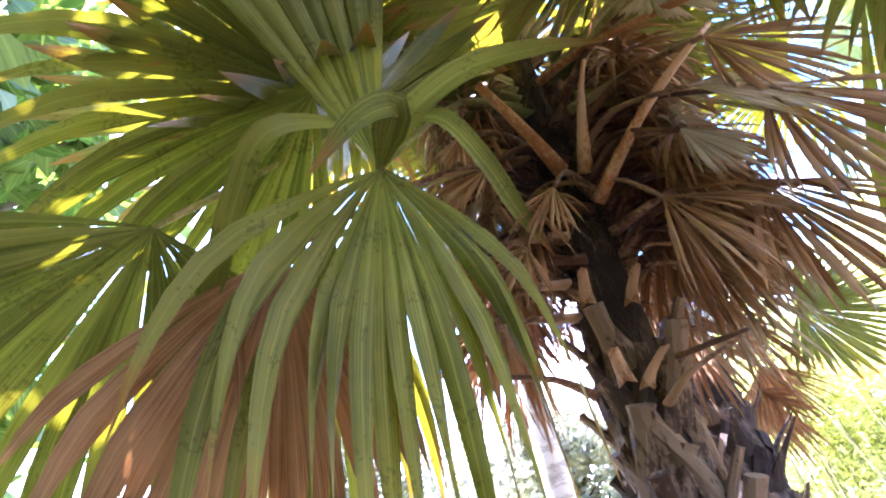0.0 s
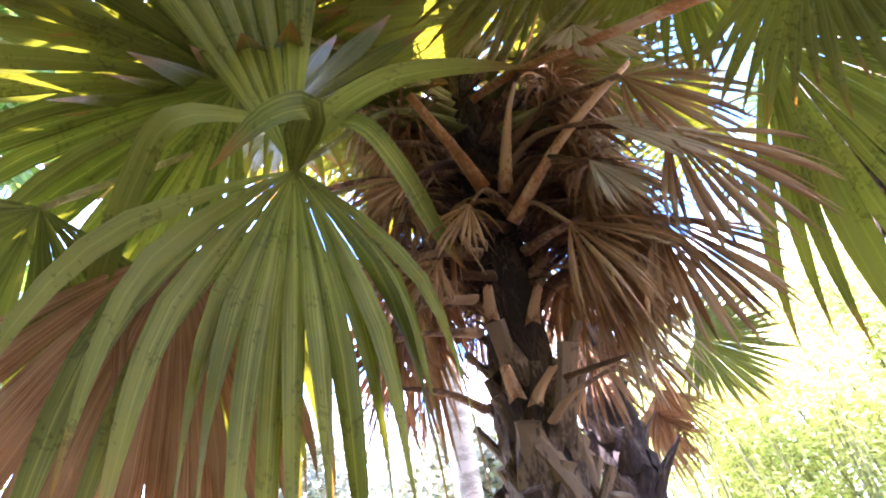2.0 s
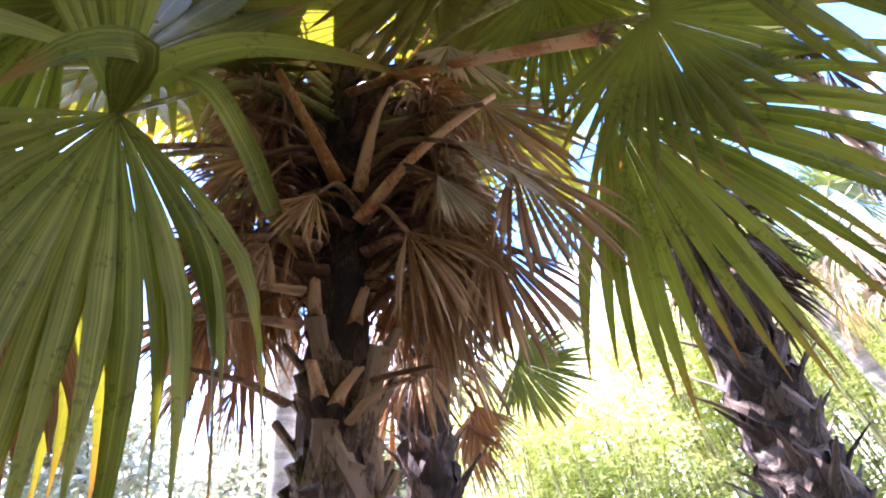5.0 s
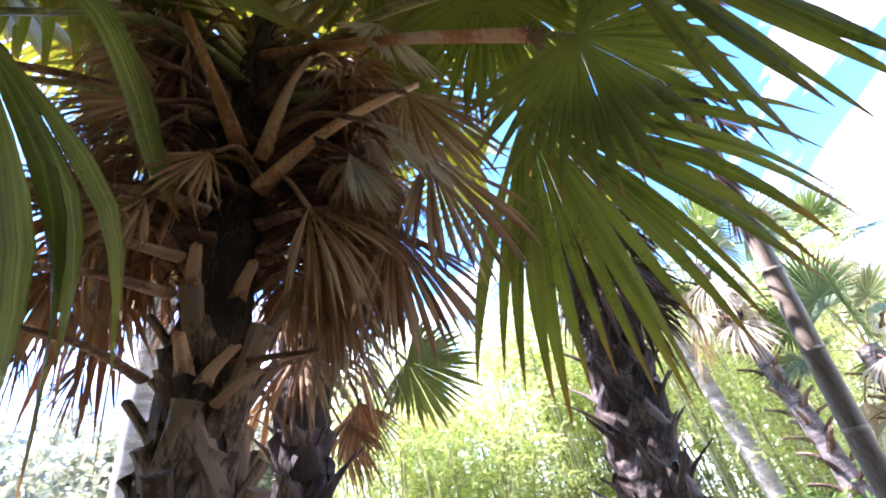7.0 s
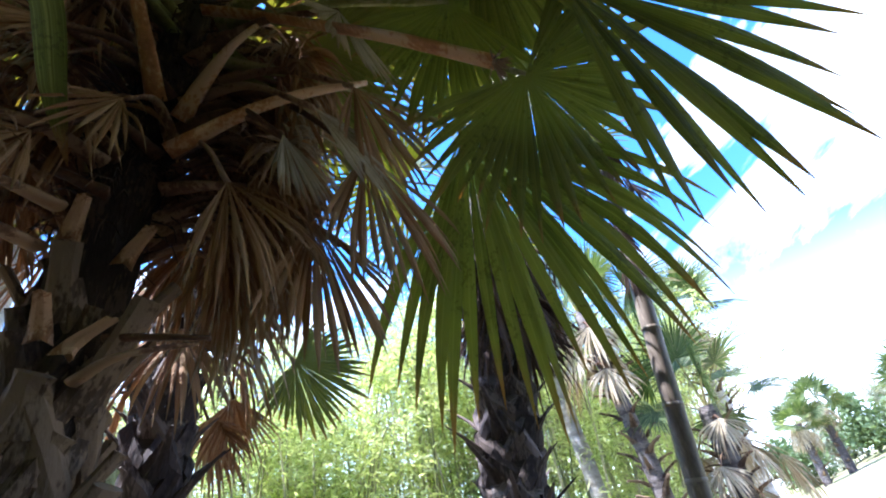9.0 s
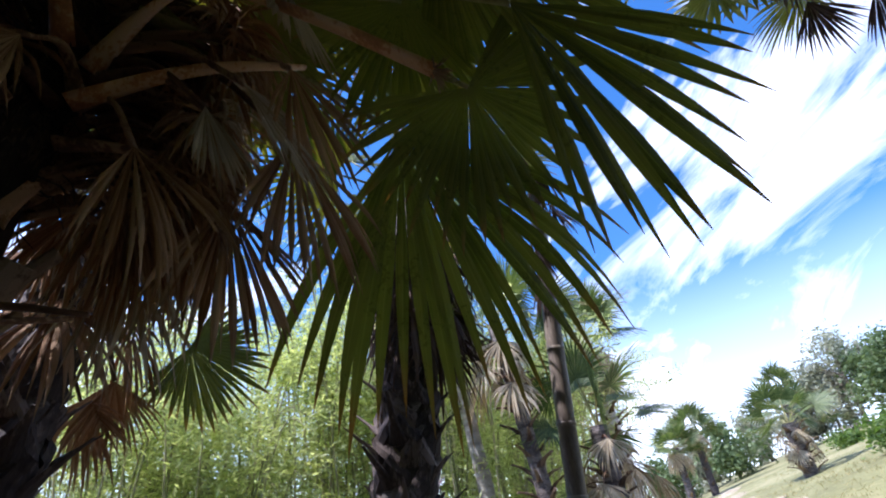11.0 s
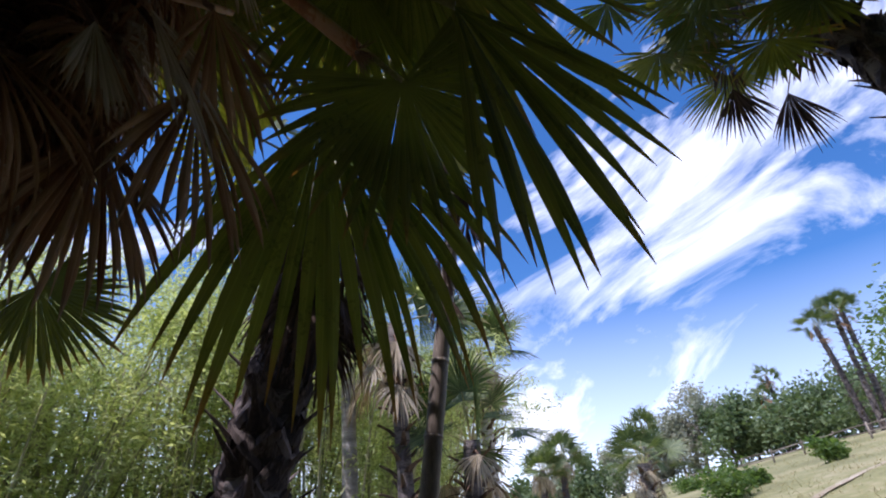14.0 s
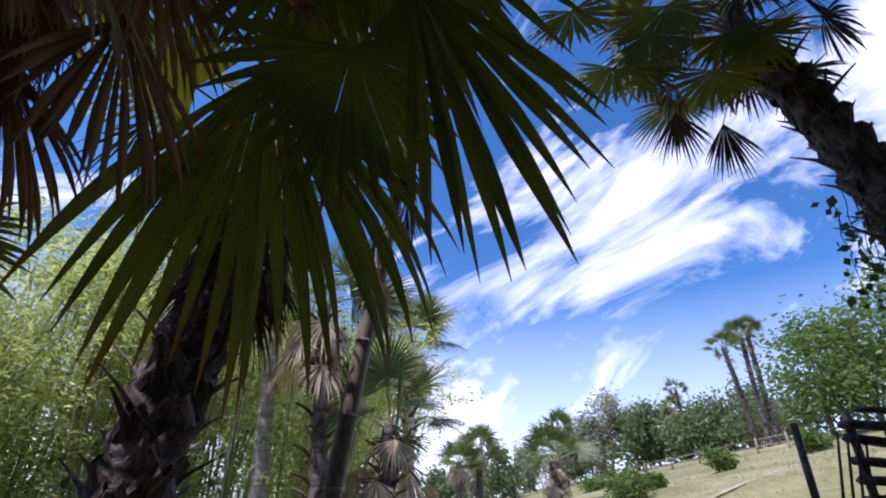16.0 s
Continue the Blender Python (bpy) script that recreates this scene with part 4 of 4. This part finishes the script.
def second_palm():
    palm = palm_at("dark-trunked fan palm close behind the large palm", (1.45, 3.5, 0), [(1.45, 3.5, 0), (1.5, 3.5, 2.1), (1.56, 3.5, 3.7)], [0.17, 0.16, 0.15], 21, M_TRUNK_DARK, 0.2, 3.5, 80, M_BOOT_DARK,
                   5, 7, 0.7, M_GREEN, M_DEAD, clasp=0.15, outlean=0.1, green_el=(20, 70))
    frond(palm, (1.6, 3.5, 3.5), (2.3, 3.3, 2.97), (-0.3, -0.9, 0.2), 0.62, gen(77), M_GREEN, M_STALK_GREEN, 34, 200, 0.3, out=(0.8, -0.2, -0.5), split=0.6)
    frond(palm, (1.6, 3.5, 3.3), (2.0, 3.6, 2.75), (-0.3, -0.9, 0.2), 0.55, gen(78), M_DEAD, M_STALK_BROWN, 22, 110, 1.5, out=(0.1, -0.1, -1), name="dead_frond")
    for k, (b, h) in enumerate(WITHERED):
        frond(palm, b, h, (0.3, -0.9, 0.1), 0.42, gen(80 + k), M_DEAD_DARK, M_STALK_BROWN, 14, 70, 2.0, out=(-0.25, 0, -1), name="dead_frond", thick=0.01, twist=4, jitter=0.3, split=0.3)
    return palm


second_palm()
palm_at("pale grey palm trunk rising behind the large palm", (0.55, 5.8, 0), [(0.55, 5.8, 0), (0.6, 5.8, 3), (0.72, 5.8, 6.2)], [0.18, 0.15, 0.14], 22, M_TRUNK_PALE, 0, 1, 0, M_BOOT, 8, 8, 0.9, dead_mat=M_DEAD_DARK)


def right_palm():
    axis = [(3.56, 2.62, 0), (3.62, 2.5, 1.8), (3.68, 2.4, 3.0), (3.75, 2.28, 4.5)]
    palm = palm_at("fan palm with a dark spiny trunk of old leaf bases", (3.6, 2.58, 0), axis, [0.27, 0.22, 0.19, 0.16], 31, M_TRUNK_DARK, 0.2, 4.1, 110, M_BOOT_DARK,
                   9, 18, 0.8, M_GREEN, M_DEAD_DARK, clasp=0.2, outlean=0.15, green_el=(5, 70), dead_drop=0.3, dead_out=0.2)
    # withered leaves that hang beside the bamboo pole
    for k, (h, r) in enumerate((((4.0, 1.25, 3.75), 0.45), ((4.15, 1.3, 3.45), 0.45), ((3.75, 0.95, 4.25), 0.5), ((3.6, 1.05, 4.4), 0.45), ((3.98, 1.0, 4.0), 0.4), ((3.5, 1.6, 3.5), 0.4))):
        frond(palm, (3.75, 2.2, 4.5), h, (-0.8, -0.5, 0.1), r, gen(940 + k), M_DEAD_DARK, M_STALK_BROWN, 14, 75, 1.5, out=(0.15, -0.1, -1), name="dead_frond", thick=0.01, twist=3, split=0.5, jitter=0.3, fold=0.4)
    return palm


right_palm()


def overhead_palm():
    axis = [(5.95, -4.4, 0.5), (5.6, -3.95, 3.2), (5.22, -3.4, 4.9), (4.92, -2.75, 6.2), (4.85, -2.5, 6.95)]
    palm = palm_at("fan palm with a saw-edged dark trunk and withered hanging fronds", (5.95, -4.4, 0.5), axis, [0.3, 0.25, 0.2, 0.18, 0.16], 41, M_TRUNK_DARK, 0.9, 6.4, 150, M_BOOT_DARK,
                   26, 10, 0.75, M_GREEN, M_DEAD_DARK, clasp=0.2, outlean=0.15, green_el=(-10, 80), stalk=1.0, dead_drop=0.08, dead_out=0.7)
    # the two lowest fans take the near-black leaf, shade put into their colour
    for k, (h, r, spread) in enumerate((((5.04, -1.72, 5.72), 0.72, 75), ((5.05, -2.17, 5.5), 0.74, 70), ((4.72, -1.07, 6.2), 0.62, 250), ((4.66, -2.07, 5.91), 0.6, 240), ((4.25, -0.63, 6.65), 0.62, 240),
                                      ((4.44, -1.45, 6.34), 0.62, 240), ((4.34, -2.41, 6.02), 0.55, 230), ((4.21, -1.6, 6.47), 0.6, 240), ((4.8, -1.4, 6.25), 0.6, 220), ((4.7, -2.3, 6.5), 0.6, 220))):
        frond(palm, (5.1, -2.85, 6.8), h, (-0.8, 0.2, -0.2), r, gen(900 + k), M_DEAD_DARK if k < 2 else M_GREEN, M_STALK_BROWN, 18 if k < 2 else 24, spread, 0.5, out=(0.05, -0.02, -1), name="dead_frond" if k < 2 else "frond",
              twist=1, split=0.5, jitter=0.12, thick=0.012)
    return palm


overhead_palm()


def bamboo_pole():
    ob = thing("bamboo_pole", (4.4, 1.58, 0), "thick grey-brown bamboo pole standing upright with ringed joints", "pole")
    path = smooth_path([(4.4, 1.58, 0), (4.4, 1.5, 1.83), (4.36, 1.1, 5.6)], 60)
    s = Shape()
    tube(s, path, [0.085, 0.075, 0.065], 16)
    part("stem", s, M_POLE, ob)
    for k in range(11):
        i = 4 + k * 5
        r = Shape()
        d = unit(path[min(i + 1, 59)] - path[i - 1])
        tube(r, [path[i] - d * 0.02, path[i] - d * 0.008, path[i] + d * 0.008, path[i] + d * 0.02], [0.07, 0.086 - k * 0.0012, 0.086 - k * 0.0012, 0.07], 16)
        part("joint_ring", r, M_POLE, ob)
    return ob


bamboo_pole()

palm_at("tall slender palm with a pale smooth trunk", (9.35, 4.75, 0.1), [(9.35, 4.7, 0), (9.33, 4.83, 1.9), (9.16, 5.13, 5.4), (9.0, 5.3, 8.6)], [0.17, 0.15, 0.13, 0.1], 51, M_TRUNK_PALE, 0, 1, 0, M_BOOT, 10, 6, 1.0)
palm_at("fan palm with a shaggy dark trunk and hanging dry fronds", (8.85, 3.5, 0.1), [(8.85, 3.5, 0), (8.85, 3.54, 1.93), (8.7, 3.88, 5.2)], [0.17, 0.14, 0.12], 52, M_TRUNK_DARK, 1.0, 5.0, 50, M_BOOT, 12, 10, 0.85, dead_mat=M_DEAD_PALE)
palm_at("low fan palm with a dense skirt of bleached leaves", (10.0, 2.7, 0.5), [(10.0, 2.7, 0.3), (10.0, 2.75, 3.2)], [0.2, 0.16], 53, M_TRUNK_DARK, 0.6, 3.0, 30, M_BOOT, 10, 22, 0.9, dead_mat=M_DEAD_PALE, dead_drop=0.55, dead_out=0.6)
palm_at("fan palm with a tidy green crown over dry fronds", (14.1, 3.4, 0.6), [(14.16, 3.37, 0.4), (14.16, 3.4, 2.2), (14.1, 3.6, 6.3)], [0.22, 0.18, 0.16], 54, M_TRUNK_PALE, 3.4, 6.0, 40, M_BOOT, 16, 12, 1.0, dead_mat=M_DEAD_PALE)

# ---- far palms across the field ----
for k, (x, y, top_z, lean, green) in enumerate(((38.6, -14.2, 13.6, (-0.6, 0.9), 12), (38.9, -15.0, 14.6, (-0.6, 0.2), 12), (39.2, -15.7, 14.9, (-0.5, 0.3), 12), (58.0, -14.9, 15.6, (0.3, 0.2), 12), (57.0, -14.2, 13.4, (0.2, 0.5), 10))):
    z = ground_height(x, y)
    palm_at("tall far palm with a dark ringed trunk at the field edge", (x, y, z), [(x, y, z - 0.3), (x + lean[0] * 0.4, y + lean[1] * 0.4, (z + top_z) / 2), (x + lean[0], y + lean[1], top_z)], [0.2, 0.17, 0.15], 60 + k, M_TRUNK_DARK, z + 0.3, top_z - 0.3, 60, M_BOOT_DARK,
            green, 6 if k > 2 else 2, 0.8, dead_mat=M_DEAD, boot_len=0.24, boot_w=0.16, outlean=0.8, n=20, group="far palms", stalk=0.75)
for k, (x, y, h, r) in enumerate(((27, -0.6, 2.0, 0.95), (48, 5.5, 5.0, 1.4), (46, 7.0, 4.2, 1.4), (60, -2, 6, 1.4))):
    z = ground_height(x, y)
    palm_at("short bushy fan palm growing in the field", (x, y, z), [(x, y, z - 0.2), (x, y, z + h)], [0.3, 0.25], 70 + k, M_TRUNK_DARK, z, z + h - 0.2, 24, M_BOOT, 18, 8, r, dead_mat=M_DEAD_PALE, boot_len=0.4, boot_w=0.25, n=24, group="field palms", stalk=1.1)


# ---- bamboo thicket ----
def bamboo_clump(x, y, height, seed, culms=13, leaves=8500, mat=None, spread=1.2, size=0.15):
    rng = gen(seed)
    z0 = ground_height(x, y)
    ob = thing("bamboo_clump", (x, y, z0), "dense clump of yellow-green bamboo in full sun", "bamboo", "bamboo thicket")
    centres = []
    for k in range(culms):
        a, r = rng.random() * 6.283, spread * math.sqrt(rng.random()) * 0.7
        p0 = np.array((x + r * math.cos(a), y + r * math.sin(a), z0 - 0.1))
        h = height * (0.75 + 0.35 * rng.random())
        tip = p0 + np.array((math.cos(a) * (0.4 + rng.random()), math.sin(a) * (0.4 + rng.random()), h))
        droop = tip + np.array((math.cos(a) * 0.7, math.sin(a) * 0.7, -0.25))
        path = smooth_path([p0, p0 * 0.5 + tip * 0.5 + np.array((0, 0, h * 0.06)), tip, droop], 12)
        s = Shape()
        tube(s, path, [0.028, 0.024, 0.016, 0.005], 5)
        part("culm", s, M_CULM, ob)
        for u in np.linspace(0.1, 1.0, 20):
            i = min(10, int(u * 11))
            spot = path[i] + (path[i + 1] - path[i]) * (u * 11 - int(u * 11))
            centres.append(spot + rng.normal(size=3) * np.array((0.48, 0.48, 0.28)) * (0.6 + 0.5 * u))
    s = Shape()
    leaf_cloud(s, centres, max(1, leaves // len(centres)), 0.13, size, rng, 0.15, 0.2)
    part("foliage", s, mat or M_BAMBOO, ob, "fine drooping bamboo leaves", smooth=False)
    return ob


rng_b = gen(5)
for k in range(22):
    az = radians(24 + 44 * (k + 0.5) / 22)
    dist = 11.5 + 3.0 * ((k * 0.618) % 1.0)
    bamboo_clump(dist * math.sin(az), dist * math.cos(az), 4.0 + 3.4 * rng_b.random(), 600 + k)
for k in range(7):
    az = radians(64 + 9 * (k + 0.5) / 7)
    dist = 16 + 4.0 * ((k * 0.618) % 1.0)
    bamboo_clump(dist * math.sin(az), dist * math.cos(az), 5.0 + 1.5 * rng_b.random(), 650 + k)


# ---- broadleaf trees and shrubs ----
def broad_tree(x, y, height, width, seed, mat, leaves=3500, size=0.5, label="leafy green tree at the edge of the field", bare=0.25, group="tree line", trunk_mat=None):
    rng = gen(seed)
    z0 = ground_height(x, y)
    ob = thing("tree", (x, y, z0), label, "tree", group)
    t = Shape()
    top = np.array((x + rng.normal() * 0.3, y + rng.normal() * 0.3, z0 + height * 0.75))
    tube(t, smooth_path([(x, y, z0 - 0.2), ((x + top[0]) / 2 + 0.1, (y + top[1]) / 2, z0 + height * 0.4), top], 8), [height * 0.022, height * 0.015, height * 0.004], 7)
    centres = []
    for k in range(26):
        u = bare + (0.95 - bare) * rng.random()
        a = rng.random() * 6.283
        b = np.array((x, y, z0)) + (top - np.array((x, y, z0))) * min(1, u)
        reach = width * 0.5 * (0.35 + 0.65 * math.sin(math.pi * min(1, (u - bare) / (1 - bare) * 0.85 + 0.12))) * (0.6 + 0.5 * rng.random())
        tip = b + np.array((math.cos(a) * reach, math.sin(a) * reach, height * 0.2 * (0.3 + rng.random())))
        tube(t, [b, (b + tip) / 2 + np.array((0, 0, 0.1)), tip], [height * 0.006, height * 0.004, height * 0.0015], 4, cap=False)
        for q in (0.45, 0.65, 0.85, 1.0):
            centres.append(b + (tip - b) * q + rng.normal(size=3) * width * 0.05)
    part("trunk", t, trunk_mat or M_FENCE, ob)
    s = Shape()
    leaf_cloud(s, centres, max(1, leaves // len(centres)), width * 0.075, size, rng, 0.25, 0.5)
    part("crown", s, mat, ob, smooth=False)
    return ob


rng_t = gen(8)
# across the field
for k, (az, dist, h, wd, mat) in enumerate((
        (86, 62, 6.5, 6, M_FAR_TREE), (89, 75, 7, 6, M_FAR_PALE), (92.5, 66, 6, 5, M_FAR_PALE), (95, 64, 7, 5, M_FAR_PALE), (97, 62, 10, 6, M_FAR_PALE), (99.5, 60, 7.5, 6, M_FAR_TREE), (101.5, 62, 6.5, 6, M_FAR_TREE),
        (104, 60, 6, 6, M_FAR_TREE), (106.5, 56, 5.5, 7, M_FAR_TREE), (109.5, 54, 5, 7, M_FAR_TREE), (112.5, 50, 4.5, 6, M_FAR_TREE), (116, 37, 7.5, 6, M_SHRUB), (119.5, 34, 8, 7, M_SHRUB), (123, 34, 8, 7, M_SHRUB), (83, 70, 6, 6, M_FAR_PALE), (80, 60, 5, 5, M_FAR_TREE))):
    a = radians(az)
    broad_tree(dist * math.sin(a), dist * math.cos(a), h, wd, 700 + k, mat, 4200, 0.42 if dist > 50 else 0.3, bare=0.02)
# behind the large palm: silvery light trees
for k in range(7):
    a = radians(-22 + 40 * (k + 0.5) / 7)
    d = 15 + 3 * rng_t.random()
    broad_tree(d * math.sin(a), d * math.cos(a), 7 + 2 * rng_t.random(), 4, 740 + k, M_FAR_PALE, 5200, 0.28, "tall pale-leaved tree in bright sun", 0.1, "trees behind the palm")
for k in range(5):
    a = radians(-60 + 36 * (k + 0.5) / 5)
    d = 15 + 3 * rng_t.random()
    broad_tree(d * math.sin(a), d * math.cos(a), 5 + 2 * rng_t.random(), 5, 750 + k, M_FAR_TREE, 3000, 0.3, "green tree behind the palm", 0.1, "trees behind the palm")
# unseen trees added behind the camera to keep sky light off the palms
for k in range(14):
    a = radians(152 + 150 * (k + 0.5) / 14)
    d = 6.5 + 2.5 * ((k * 0.618) % 1.0)
    broad_tree(d * math.sin(a), d * math.cos(a), 11, 6.5, 770 + k, M_SHRUB, 4200, 0.46, "unseen tall dense tree added to block sky light", 0.08, "grove trees")

# added out of view: its high crown casts shade on the overhead palm
broad_tree(1.5, -1.9, 14, 7.5, 790, M_SHRUB, 9000, 0.4, "unseen tall tree with high dense crown, added to shade the palm", 0.58, "grove trees")


def shrub(x, y, h, w, seed, mat, leaves=1500, size=0.16):
    rng = gen(seed)
    z0 = ground_height(x, y)
    ob = thing("shrub", (x, y, z0), "low green shrub on the dry grass", "shrub", "shrubs")
    t, centres = Shape(), []
    for k in range(9):
        a = rng.random() * 6.283
        tip = np.array((x + math.cos(a) * w * 0.5 * rng.random(), y + math.sin(a) * w * 0.5 * rng.random(), z0 + h * (0.5 + 0.5 * rng.random())))
        tube(t, [(x, y, z0 - 0.05), (x * 0.5 + tip[0] * 0.5, y * 0.5 + tip[1] * 0.5, z0 + h * 0.45), tip], [0.02, 0.014, 0.005], 4, cap=False)
        centres += [tip * q + np.array((x, y, z0)) * (1 - q) for q in (0.5, 0.75, 1.0)]
    part("stems", t, M_FENCE, ob)
    s = Shape()
    leaf_cloud(s, centres, leaves // len(centres), w * 0.1, size, rng, 0.1, 0.45)
    part("foliage", s, mat, ob, smooth=False)
    return ob


for k, (az, d, h, w) in enumerate(((98.5, 22, 0.7, 2.6), (100.5, 24, 0.5, 1.2), (107, 27, 0.7, 1.6), (95, 35, 0.5, 2), (114, 27, 0.6, 1.5))):
    a = radians(az)
    shrub(d * math.sin(a), d * math.cos(a), h, w, 800 + k, M_SHRUB, 1600, 0.2)
for k in range(12):
    a = radians(28 + 46 * (k + 0.5) / 12)
    d = 9.3 + 1.2 * ((k * 0.618) % 1)
    shrub(d * math.sin(a), d * math.cos(a), 1.3, 1.8, 820 + k, M_SHRUB, 1800, 0.15)


# ---- hanging vine ----
def vine():
    rng = gen(33)
    ob = thing("hanging_vine", (5.03, -3.0, 4.3), "dark leafy vine hanging from the palm trunk", "vine")
    stem, centres = Shape(), []
    for k in range(4):
        x, y, z = 5.03 + rng.normal() * 0.05, -3.02 + rng.normal() * 0.1, 4.45
        pts = []
        for i in range(9):
            pts.append((x, y, z))
            centres.append((x, y, z))
            x, y, z = x + rng.normal() * 0.02, y + rng.normal() * 0.03, z - (0.11 + 0.08 * rng.random())
        tube(stem, smooth_path(pts, 18), [0.005, 0.003], 5)
    part("stem", stem, M_STALK_BROWN, ob)
    s = Shape()
    leaf_cloud(s, centres, 2, 0.05, 0.1, rng, 0.6, 0.7)
    part("foliage", s, M_VINE, ob, smooth=False)


vine()


# ---- field fence ----
def fence():
    line = [(math.radians(az), d) for az, d in ((95, 43), (97.5, 42), (100, 41), (102.5, 40), (105, 39), (107.5, 38), (110, 36.5), (112.5, 35))]
    pts = [(d * math.sin(a), d * math.cos(a)) for a, d in line]
    ob = thing("field_fence", (pts[0][0], pts[0][1], ground_height(*pts[0])), "weathered wooden rail fence along the field", "fence")
    rng = gen(91)
    for k, (x, y) in enumerate(pts):
        z = ground_height(x, y)
        s = Shape()
        tube(s, [(x, y, z - 0.2), (x + 0.03, y, z + 0.85)], [0.055, 0.05], 6)
        part("post", s, M_FENCE, ob)
        if k:
            px, py = pts[k - 1]
            pz = ground_height(px, py)
            for h in (0.35, 0.7):
                s = Shape()
                tube(s, [(px, py, pz + h + rng.normal() * 0.05), (x, y, z + h + rng.normal() * 0.05)], [0.035, 0.03], 6)
                part("rail", s, M_FENCE, ob)


fence()


# ---- dark slatted rack ----
SHED, SHED_TOP = (6.75, -3.25), 2.8


def slatted_rack():
    x0, y0 = SHED
    z0 = ground_height(x0, y0)
    ob = thing("slatted_rack", (x0, y0, z0), "dark weathered wooden rack of uneven slats with leaning sticks", "rack")
    rng = gen(92)
    w = np.array((0.35, -0.94, 0))
    f = np.array((0.94, 0.35, 0))
    c = np.array((x0, y0, z0))
    top = SHED_TOP - z0
    for q in (0, 1):
        for r in (0, 1):
            s = Shape()
            b = c + w * 1.3 * q + f * 0.7 * r
            tube(s, [b - np.array((0, 0, 0.15)), b + np.array((0, 0, top))], [0.05, 0.045], 6)
            part("post", s, M_BOOT_DARK, ob)
    for k in range(14):
        s = Shape()
        h = top * (0.1 + 0.065 * k)
        a = c + np.array((0, 0, h + rng.normal() * 0.015)) - f * 0.05 - w * 0.12
        tube(s, [a, a + w * 0.75 + np.array((0, 0, rng.normal() * 0.03)), a + w * 1.55 + np.array((0, 0, rng.normal() * 0.03))], [0.09, 0.1, 0.08], 6, 0.5)
        part("slat", s, M_BOOT_DARK, ob)
    for k in range(5):
        s = Shape()
        a = c + w * (0.1 + 0.28 * k) - f * 0.15
        tube(s, [a + np.array((0, 0, top)) - w * 0.1, a + np.array((0, 0, top + 0.04)) + w * 0.5], [0.06, 0.05], 6, 0.5)
        part("top_board", s, M_BOOT_DARK, ob)
    for k in range(4):
        s = Shape()
        a = c - f * (0.1 + 0.05 * k) - w * (0.12 + 0.16 * k)
        tube(s, smooth_path([a - w * 0.45 + np.array((0, 0, -0.05)), a - w * 0.2 + np.array((0, 0, top * 0.45)), a + w * 0.15 + np.array((0, 0, top * 0.9))], 8), [0.022, 0.018, 0.012], 6)
        part("leaning_stick", s, M_BOOT_DARK, ob)


slatted_rack()


# ---- grass tufts over the field ----
def field_grass():
    rng = gen(95)
    tufts = []
    for k in range(2600):
        a = radians(70 + 55 * rng.random())
        d = 9 + 34 * rng.random() ** 1.4
        x, y = d * math.sin(a), d * math.cos(a)
        z = ground_height(x, y) + noise.noise(Vector((x * 0.25, y * 0.25, 0))) * 0.12 + noise.noise(Vector((x * 0.05, y * 0.05, 3))) * 0.3 * min(1, d / 25)
        tufts.append((x, y, z))
    s = Shape()
    leaf_cloud(s, tufts, 9, (0.12, 0.12, 0.01), 0.13, rng, -1.1, 0.09)
    lone("grass", s, M_GRASS, "short dry yellow-green grass over the field", "grass", kind="stuff", smooth=False)


field_grass()
